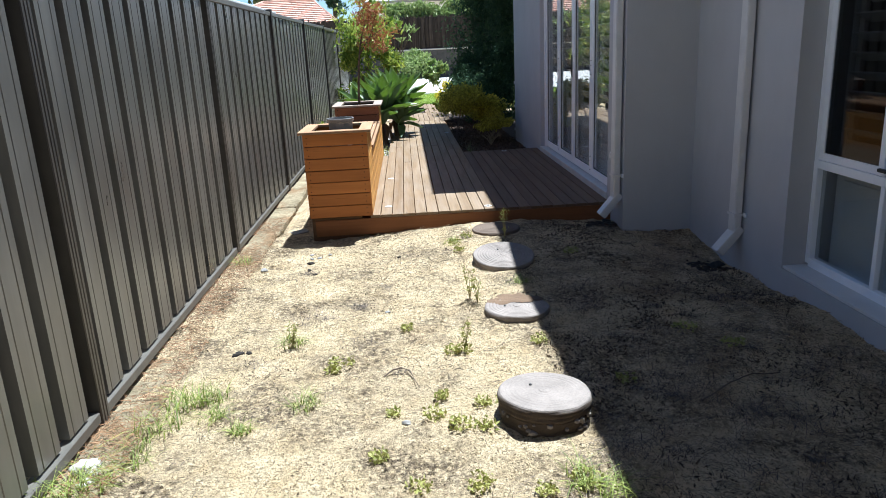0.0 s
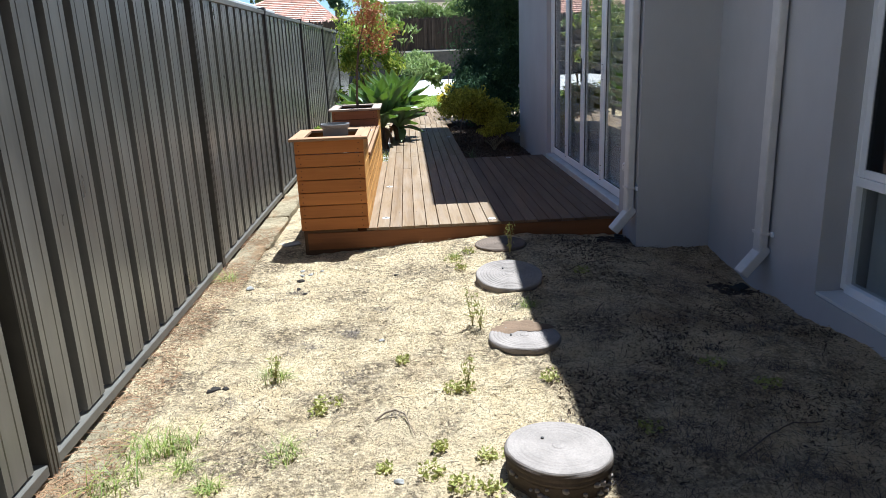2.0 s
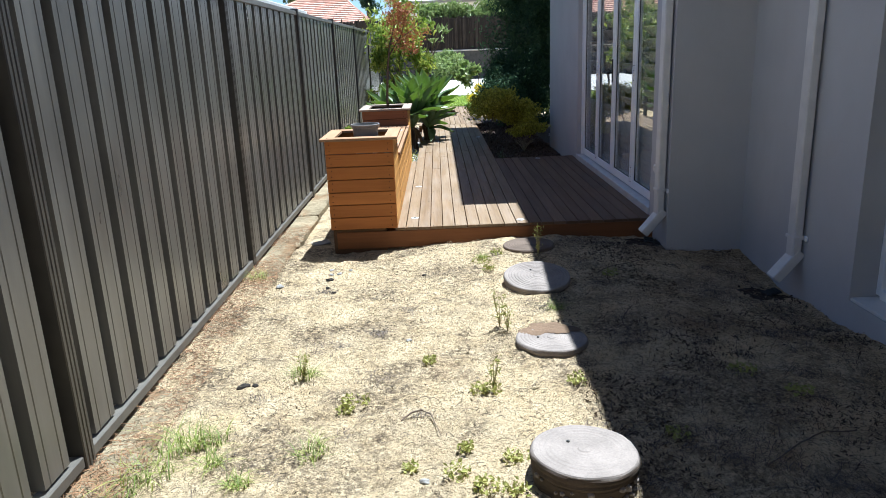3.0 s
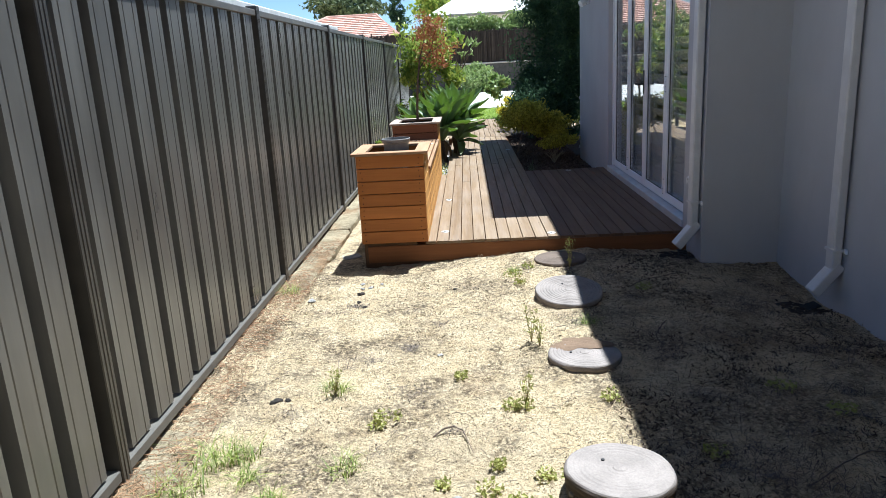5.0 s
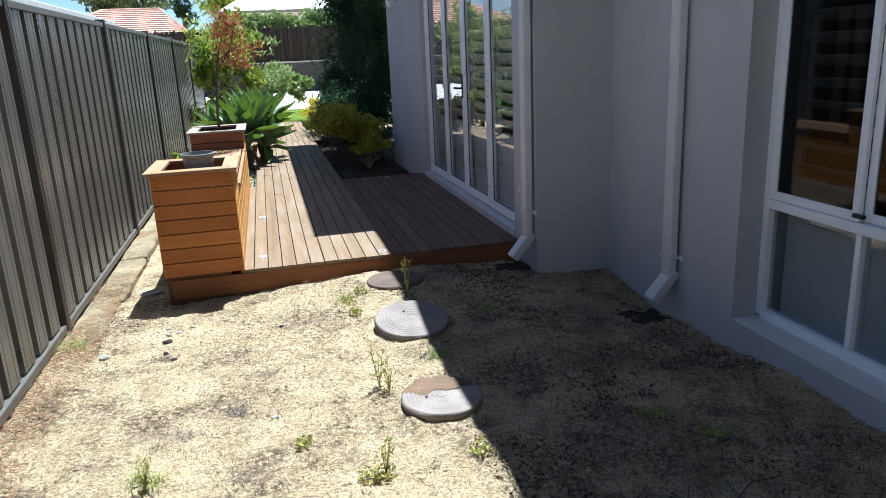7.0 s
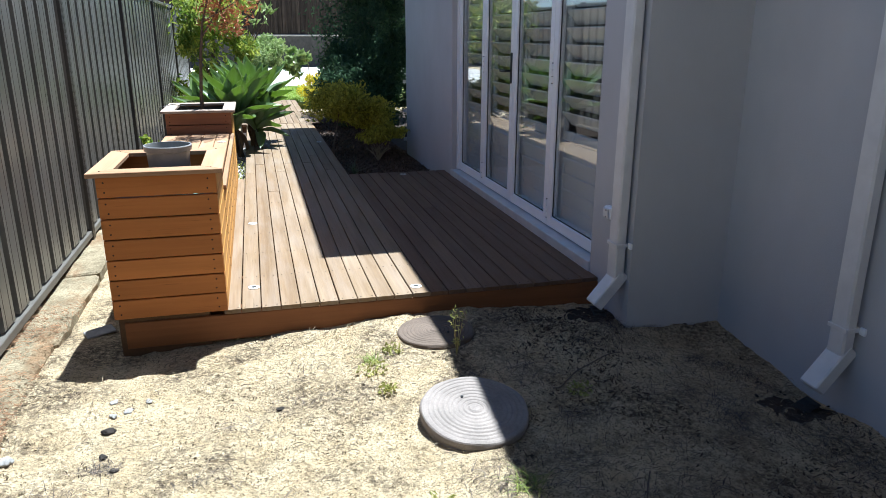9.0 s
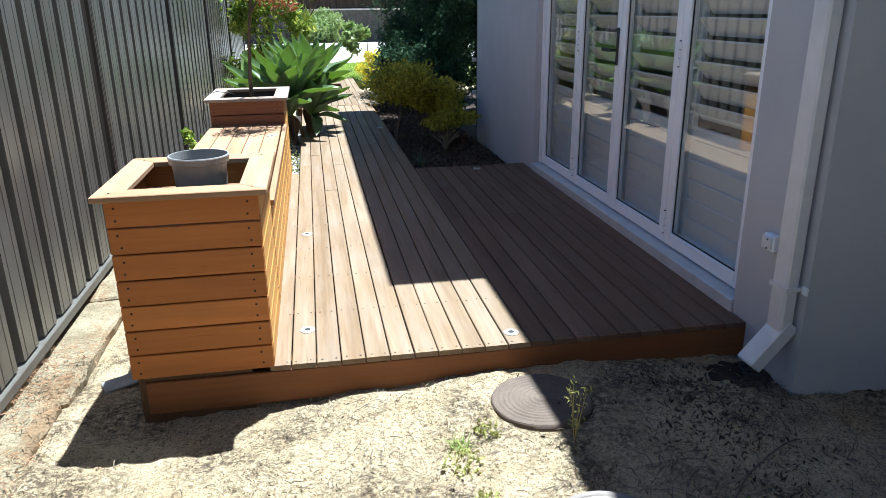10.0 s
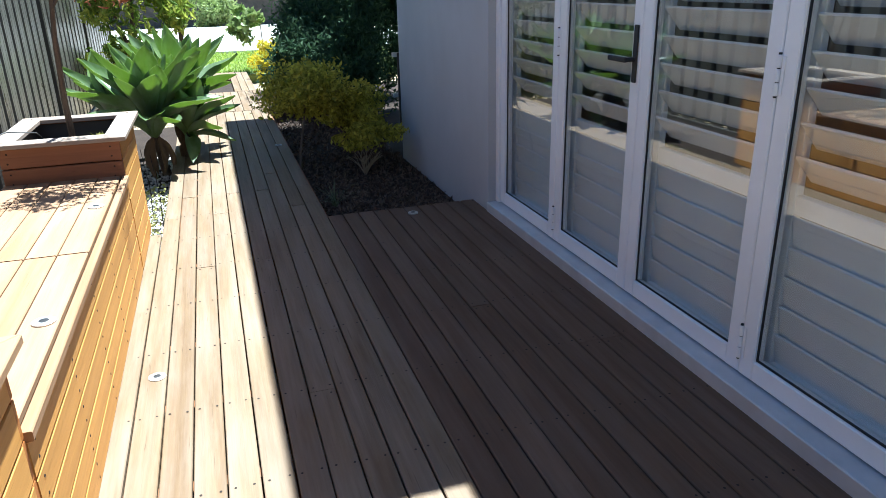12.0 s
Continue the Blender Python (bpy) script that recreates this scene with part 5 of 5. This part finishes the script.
agave(0.30, 11.34, 0.30, 0.46, 18, 3, 18, 2)
agave(-0.28, 11.85, 0.36, 0.56, 20, 4, 0, 44)


def bush(name, blobs, n, leaf, mat, label, category, seed, stems=(), stem_mat=None, width=0.5, up=0.3, shell=0.5, split=False):
    """Woody stems and a crown of separate small leaves in uneven clumps."""
    rng = np.random.default_rng(seed)
    x, y = blobs[0][0][0], blobs[0][0][1]
    t = thing(name, x, y, 0.0, label, category)
    if stems:
        bm = bmesh.new()
        for pts, r0, r1 in stems:
            k = len(pts)
            tube(bm, pts, [r0 + (r1 - r0) * i / (k - 1) for i in range(k)], 7)
            if split:
                part("stem", bm, stem_mat or BARK, t)
                bm = bmesh.new()
        if not split:
            part("trunk", bm, stem_mat or BARK, t)
    tot = sum(np.prod(b[1]) ** (2 / 3) for b in blobs)
    pts = np.concatenate([blob_points(rng, max(20, int(n * np.prod(r) ** (2 / 3) / tot)), c, r, lumps, shell) for c, r, lumps in blobs])
    pts = pts[pts[:, 2] > 0.03]
    part("crown", leaves_mesh("crown", pts, rng.uniform(0.6, 1.25, len(pts)) * leaf, width, up, rng), mat, t)
    return t


bush("duranta_bush", [((1.3, 11.05, 0.64), (0.43, 0.48, 0.32), 34), ((1.68, 11.05, 0.46), (0.30, 0.40, 0.26), 20), ((1.66, 10.65, 0.3), (0.27, 0.30, 0.16), 14)], 10500, 0.045, DURANTA,
     "olive and yellow leafy garden bush in mulch", "bush", 3,
     [([(1.12, 10.72, 0), (1.14, 10.77, 0.2), (1.21, 10.9, 0.45), (1.26, 11.05, 0.7)], 0.013, 0.006), ([(1.68, 10.8, 0), (1.66, 10.75, 0.2), (1.68, 11, 0.5)], 0.012, 0.005)], split=True)
bush("golden_bush", [((1.42, 16.5, 0.42), (0.36, 0.32, 0.30), 16), ((1.60, 16.6, 0.52), (0.28, 0.3, 0.24), 10)], 3200, 0.055, GOLD, "bright golden yellow leafy bush", "bush", 4,
     [([(1.40, 16.55, 0), (1.39, 16.5, 0.5)], 0.015, 0.006)])
bush("dark_tree", [((2.35, 15, 1.2), (1.05, 1.1, 1.3), 34), ((2.3, 15, 2.5), (1.1, 1.0, 1.3), 34), ((2.6, 15.2, 3.7), (1.0, 1.0, 1.1), 22), ((1.75, 14.5, 0.9), (0.55, 0.6, 0.7), 16), ((2.6, 13.3, 1), (0.75, 0.6, 1.0), 16), ((1.75, 13, 0.5), (0.35, 0.5, 0.45), 12), ((1.6, 13.7, 0.55), (0.48, 0.55, 0.60), 18), ((2.05, 12.7, 1.5), (0.42, 0.5, 1.2), 18), ((2.05, 13.8, 0.7), (0.55, 0.6, 0.8), 20), ((2, 12.6, 0.5), (0.4, 0.4, 0.5), 14)],
     60000, 0.085, CONIFER, "tall dense dark green tree beside the house", "tree", 6,
     [([(2.3, 15, 0), (2.32, 15, 1.2), (2.35, 15, 2.6), (2.4, 15.1, 3.9)], 0.09, 0.03)], width=0.34, up=0.6, shell=0.2)
bush("leafy_climber", [((1.3, 17.9, 0.98), (0.40, 0.3, 0.35), 8), ((1.12, 17.8, 0.85), (0.25, 0.3, 0.3), 6)], 500, 0.13, LIGHT_SHRUB, "bright green climber with broad leaves", "climber", 7,
     [([(1.45, 17.9, 0), (1.42, 17.9, 1.1)], 0.015, 0.006)], width=0.8)
bush("fence_shrub", [((-0.45, 14.8, 1.5), (0.6, 0.6, 0.85), 24), ((-0.1, 15.3, 2), (0.6, 0.5, 0.55), 16), ((0.15, 15.1, 1.2), (0.4, 0.5, 0.5), 10), ((-0.5, 15.1, 0.6), (0.5, 0.5, 0.5), 10)], 3900, 0.13, SHRUB,
     "tall green and yellow shrub by the steel fence", "shrub", 8,
     [([(-0.3, 15, 0), (-0.3, 15, 1), (-0.2, 15, 2)], 0.04, 0.012), ([(-0.3, 15, 0.5), (-0.6, 14.9, 1.6)], 0.025, 0.01)], width=0.36, up=0.8)
bush("red_leaved_tree", [((0.12, 8.74, 1.64), (0.32, 0.30, 0.29), 22), ((0.06, 8.74, 1.86), (0.20, 0.2, 0.2), 8)], 980, 0.05, RUST, "thin young tree with rust-red leaves in a planter", "tree", 9,
     [([(-0.13, 9, 0.66), (-0.12, 8.906, 0.95), (-0.09, 8.808, 1.25), (-0.05, 8.74, 1.5), (0.02, 8.74, 1.72)], 0.017, 0.006), ([(-0.07, 8.766, 1.38), (0.08, 8.74, 1.6), (0.16, 8.74, 1.85)], 0.008, 0.003),
      ([(-0.05, 8.74, 1.5), (0.16, 8.74, 1.62), (0.28, 8.74, 1.7)], 0.006, 0.002)], width=0.3, up=-0.4)
bush("strappy_plant", [((-0.05, 9.06, 0.74), (0.08, 0.08, 0.05), 4)], 40, 0.07, WEED, "small green seedling in the planter soil", "plant", 12, width=0.2, up=0.8)
bush("green_sprig", [((-0.50, 8.3, 0.60), (0.09, 0.12, 0.12), 6)], 90, 0.06, SHRUB, "small bright green sprig growing between bench and fence", "plant", 13,
     [([(-0.52, 8.32, 0.0), (-0.51, 8.31, 0.35), (-0.5, 8.3, 0.62)], 0.006, 0.003)])
bush("round_shrub", [((0.90, 33.0, 0.75), (1.0, 0.9, 0.9), 18)], 2600, 0.17, LIGHT_SHRUB, "rounded pale green shrub before the brush fence", "shrub", 10, [([(0.9, 33, 0), (0.9, 33, 0.8)], 0.06, 0.03)])


def frangipani():
    t = thing("frangipani_tree", 0.2, 16.0, 0.0, "bare-stemmed frangipani with leaf clusters at branch tips", "tree")
    rng = np.random.default_rng(31)
    bm = bmesh.new()
    tips = []
    for a, tip in enumerate(((0.02, 16.0, 1.86), (0.30, 16.1, 2.0), (0.52, 15.9, 1.86), (0.68, 16.0, 1.80), (0.44, 16.2, 1.62))):
        fork = (0.20 + 0.04 * a, 16.0, 1.05 + 0.05 * a)
        tube(bm, [(0.2, 16.0, 0.0), (0.2, 16.0, 0.7), fork, ((fork[0] + tip[0]) / 2, tip[1], (fork[2] + tip[2]) / 2 + 0.02), tip], [0.022, 0.019, 0.014, 0.011, 0.009], 8)
        tips.append(tip)
    part("trunk", bm, BARK, t)
    pts = np.concatenate([np.asarray(p) + rng.normal(size=(10, 3)) * (0.09, 0.09, 0.035) for p in tips])
    part("crown", leaves_mesh("crown", pts, rng.uniform(0.13, 0.22, len(pts)), 0.3, 0.15, rng), LIGHT_SHRUB, t)


frangipani()


def small_plants():
    rng = np.random.default_rng(41)
    p = thing("strap_leaf_plant", 1.24, 9.80, 0.02, "small grey-green strap-leaved plant in mulch", "plant")
    r = np.zeros((46, 3))
    r[:, :2] = rng.normal(size=(46, 2)) * 0.012
    part("blade_tuft", blades_mesh("blades", r, rng.uniform(0.12, 0.24, 46), 0.0035, 1.1, rng, 4), STRAP, p, m=Matrix.Translation((1.24, 9.80, 0.02)))
    bm = bmesh.new()
    t = thing("dead_shrub", 1.62, 10.6, 0.02, "leafless pale twiggy dead shrub in mulch", "shrub")
    for k in range(16):
        a, s = rng.uniform(0, 6.28), rng.uniform(0.5, 1.0)
        p0 = Vector((1.62, 10.6, 0.02))
        p1 = p0 + Vector((0.05 * math.cos(a), 0.05 * math.sin(a), 0.12 * s))
        p2 = p1 + Vector((0.09 * math.cos(a + 0.4), 0.09 * math.sin(a + 0.4), 0.12 * s))
        tube(bm, [p0, p1, p2], [0.005, 0.0035, 0.0015], 5)
        for q in range(2):
            b = a + rng.uniform(-1, 1)
            tube(bm, [p1, p1 + Vector((0.06 * math.cos(b), 0.06 * math.sin(b), 0.08 * s)), p1 + Vector((0.1 * math.cos(b), 0.1 * math.sin(b), 0.1 * s))], [0.003, 0.002, 0.001], 4)
    part("branch", bm, PALE_TWIG, t)
    wire = bmesh.new()
    for x, y in ((0.07, 9.95), (0.14, 9.75)):
        tube(wire, [(x, y, 0.03), (x + 0.01, y, 0.25), (x - 0.01, y + 0.02, 0.5)], [0.003, 0.0025, 0.002], 5)
    tagged(put("plant_stakes", wire, BLACK), "two thin dark plant stakes in the gravel", "stake")


STRAP = leafy("grey_green_strap", (0.10, 0.12, 0.05), (0.22, 0.24, 0.12), 0.6)
PALE_TWIG = plain("pale_dead_twig", (0.36, 0.30, 0.20), 0.9)
small_plants()

# ---- side screen past the house corner ----
screen = thing("side_gate", 2.4, WALL_END + 0.5, 0.0, "dark slatted side gate with a pale frame", "gate", kind="structure")
for k in range(12):
    part("slat", boxed(2.16 + k * 0.08, 2.16 + k * 0.08 + 0.06, WALL_END + 0.5, WALL_END + 0.52, 0.08, 0.86, 0.003), POST, screen)
for z in (0.10, 0.46, 0.82):
    part("rail", boxed(2.12, 3.10, WALL_END + 0.525, WALL_END + 0.55, z, z + 0.04, 0.003), PIPE, screen)



# ---- lawn, paving and brush fence ----
def beyond():
    rng = np.random.default_rng(17)
    tagged(put("lawn", boxed(-8, 12, END_Y + 0.02, 21.7, -0.2, 0.08), LAWN_SOIL), "sunlit green lawn past the deck", "lawn", kind="structure")
    n = 9000
    pts = np.stack([rng.uniform(-0.6, 3.2, n), rng.uniform(END_Y + 0.05, 21.65, n), np.full(n, 0.078)], 1)
    tagged(put("lawn_grass", blades_mesh("lawn_grass", pts, rng.uniform(0.05, 0.12, n), 0.008, 0.7, rng, 2), GRASS), "short bright green lawn grass", "grass", kind="stuff")
    pave = thing("paving", 1.0, 28.0, 0.08, "pale sunlit paving past the lawn", "paving", kind="structure")
    sx = boxed(-0.745, 0.745, -0.745, 0.745, -0.1, 0.0, 0.01)
    me = bpy.data.meshes.new("paver")
    sx.to_mesh(me)
    sx.free()
    me.materials.append(PAVE)
    for i in range(7):
        for j in range(7):
            part("paver", me, PAVE, pave, m=Matrix.Translation((-3.5 + i * 1.5, 22.5 + j * 1.5, 0.13 + rng.uniform(-0.004, 0.004))))
    fenceb = thing("brush_fence", 1.0, 36.0, 0.0, "dark brown brushwood fence on a grey concrete plinth", "fence", kind="structure")
    part("plinth", boxed(-9, 10, 35.9, 36.2, -0.1, 1.30, 0.02), GREY_PLINTH, fenceb)
    part("coping", boxed(-9, 10, 35.84, 36.26, 1.305, 1.37, 0.015), PAVE, fenceb)
    for k in range(8):
        part("pier", boxed(-8 + 2.4 * k, -7.8 + 2.4 * k, 35.86, 35.9, -0.1, 1.30, 0.01), GREY_PLINTH, fenceb)
    n = 2600
    verts, faces = [], []
    for i in range(n):
        x, y = rng.uniform(-9, 10), 36.0 + rng.uniform(-0.06, 0.06)
        w, top, lean = rng.uniform(0.012, 0.03), 2.80 + rng.normal() * 0.05, rng.normal() * 0.05
        k = len(verts)
        verts += [(x - w, y, 1.37), (x + w, y - 0.02, 1.37), (x + w + lean, y - 0.02, top), (x - w + lean, y, top)]
        faces.append((k, k + 1, k + 2, k + 3))
    part("brushwood", mesh_from("brushwood", verts, faces), BRUSH, fenceb)
    part("brush_core", boxed(-9, 10, 36.07, 36.13, 1.37, 2.72), BRUSH, fenceb)


GREY_PLINTH = concrete_material("grey_block_wall", (0.10, 0.10, 0.10))
beyond()
for k, (x, z, r) in enumerate(((0.3, 2.9, 0.9), (1.7, 2.95, 1.0), (3.1, 2.9, 1.0), (4.6, 2.95, 1.1), (6.2, 2.9, 1.2))):
    bush("hedge_shrub", [((x, 37.3, z + 0.1), (r * 1.15, 0.7, 0.75), 18)], 1900, 0.26, LIGHT_SHRUB, "green leafy hedge shrub above the brush fence", "shrub", 60 + k, [([(x, 37.3, -0.1), (x, 37.3, z - 0.4)], 0.08, 0.04)], width=0.35)


# ---- neighbours' houses and far trees ----
def neighbour():
    h = thing("neighbour_house", -4.0, 8.0, 0.0, "cream-guttered neighbouring house behind the steel fence", "house")
    part("wall", boxed(-7.0, -2.75, -3.0, 15.1, -0.2, 2.11), RENDER_PALE, h)
    part("soffit", boxed(-2.76, -2.25, -3.3, 15.5, 2.11, 2.15), RENDER_PALE, h)
    part("fascia", boxed(-2.25, -2.20, -3.3, 15.55, 2.05, 2.25, 0.006), LINEAR, h)
    part("gutter", boxed(-2.20, -2.08, -3.3, 15.6, 2.13, 2.26, 0.012), LINEAR, h)
    bm = bmesh.new()
    v = [bm.verts.new(c) for c in ((-2.2, -3.3, 2.26), (-2.2, 15.6, 2.26), (-7.5, 15.6, 2.26), (-7.5, -3.3, 2.26), (-4.85, 12.9, 3.0), (-4.85, -0.6, 3.0))]
    for f in ((0, 1, 4, 5), (1, 2, 4), (2, 3, 5, 4), (3, 0, 5)):
        bm.faces.new([v[i] for i in f])
    part("roof", bm, GREY_ROOF, h)


neighbour()


def tiled_house():
    h = thing("tiled_house", -5.95, 39.5, 0.0, "distant house with a terracotta tiled hip roof", "house")
    part("wall", boxed(-8.85, -3.15, 37.5, 42, -0.1, 2.74), FAR_WALL, h)
    corners = {"a": Vector((-9.45, 36.8, 2.75)), "b": Vector((-2.65, 36.8, 2.75)), "c": Vector((-2.65, 42.6, 2.75)), "d": Vector((-9.45, 42.6, 2.75)), "e": Vector((-6.65, 39.6, 4.05)), "f": Vector((-4.05, 39.6, 4.05))}
    under = bmesh.new()
    vs = {k: under.verts.new(v - Vector((0, 0, 0.06))) for k, v in corners.items()}
    for f in ("abfe", "bcf", "cdef", "dae"):
        under.faces.new([vs[c] for c in f])
    part("roof_deck", under, FAR_WALL, h)
    verts, faces = [], []
    for p, q, r, s in (("a", "b", "f", "e"), ("b", "c", "f", "f")):
        A, B, C, D = (corners[k] for k in (p, q, r, s))
        rows = 13
        for i in range(rows):
            lo0, lo1 = A.lerp(D, i / rows), B.lerp(C, i / rows)
            hi0, hi1 = A.lerp(D, (i + 1.15) / rows), B.lerp(C, (i + 1.15) / rows)
            cols = max(1, int((lo1 - lo0).length / 0.30))
            for j in range(cols):
                k = len(verts)
                quad = [lo0.lerp(lo1, j / cols), lo0.lerp(lo1, (j + 0.94) / cols), hi0.lerp(hi1, (j + 0.94) / cols), hi0.lerp(hi1, j / cols)]
                verts += [quad[0] + Vector((0, 0, 0.05)), quad[1] + Vector((0, 0, 0.05)), quad[2], quad[3], quad[0], quad[1]]
                faces += [(k, k + 1, k + 2, k + 3), (k + 4, k + 5, k + 1, k)]
    part("roof_tiles", mesh_from("roof_tiles", verts, faces), TERRACOTTA, h)
    part("ridge_cap", tube(bmesh.new(), [corners["e"], corners["f"], corners["b"]], [0.09] * 3, 8), TERRACOTTA, h)
    part("ridge_cap", tube(bmesh.new(), [corners["e"], corners["a"]], [0.09] * 2, 8), TERRACOTTA, h)


tiled_house()


def white_house():
    h = thing("white_house", 3.5, 49.0, 0.0, "distant house with a bright white sheet roof", "house")
    part("wall", boxed(-1.2, 10.5, 47.5, 54, -0.1, 4.3), FAR_WHITE, h)
    bm = bmesh.new()
    v = [bm.verts.new(c) for c in ((-1.8, 47, 4.3), (11, 47, 4.3), (11, 54.5, 4.3), (-1.8, 54.5, 4.3), (1.6, 50.5, 6.4), (8, 50.5, 6.4))]
    for f in ((0, 1, 5, 4), (1, 2, 5), (2, 3, 4, 5), (3, 0, 4)):
        bm.faces.new([v[i] for i in f])
    part("roof", bm, FAR_WHITE, h)
    part("gutter", boxed(-1.85, 11.05, 46.9, 47.0, 4.18, 4.34), GREY_PLASTIC, h)


white_house()
bush("far_gum_tree", [((-9.0, 62, 6.3), (4.5, 2.5, 1.6), 22)], 2600, 0.5, FARTREE, "distant grey-green gum tree above the roofs", "tree", 71, [([(-9, 62, 0), (-9, 62, 6)], 0.25, 0.1)])
bush("far_dark_tree", [((-4.4, 56, 5.0), (0.9, 0.9, 1.0), 10), ((-4.4, 56, 6.3), (0.8, 0.8, 0.7), 8)], 900, 0.45, CONIFER, "distant dark palm-like tree", "tree", 72, [([(-4.4, 56, 0), (-4.4, 56, 5)], 0.2, 0.15)], width=0.2)
bush("far_green_tree", [((-1.6, 58, 5.6), (2.2, 2.0, 1.6), 18)], 2600, 0.4, SHRUB, "distant bright green leafy tree", "tree", 73, [([(-1.6, 58, 0), (-1.6, 58, 5)], 0.2, 0.1)])
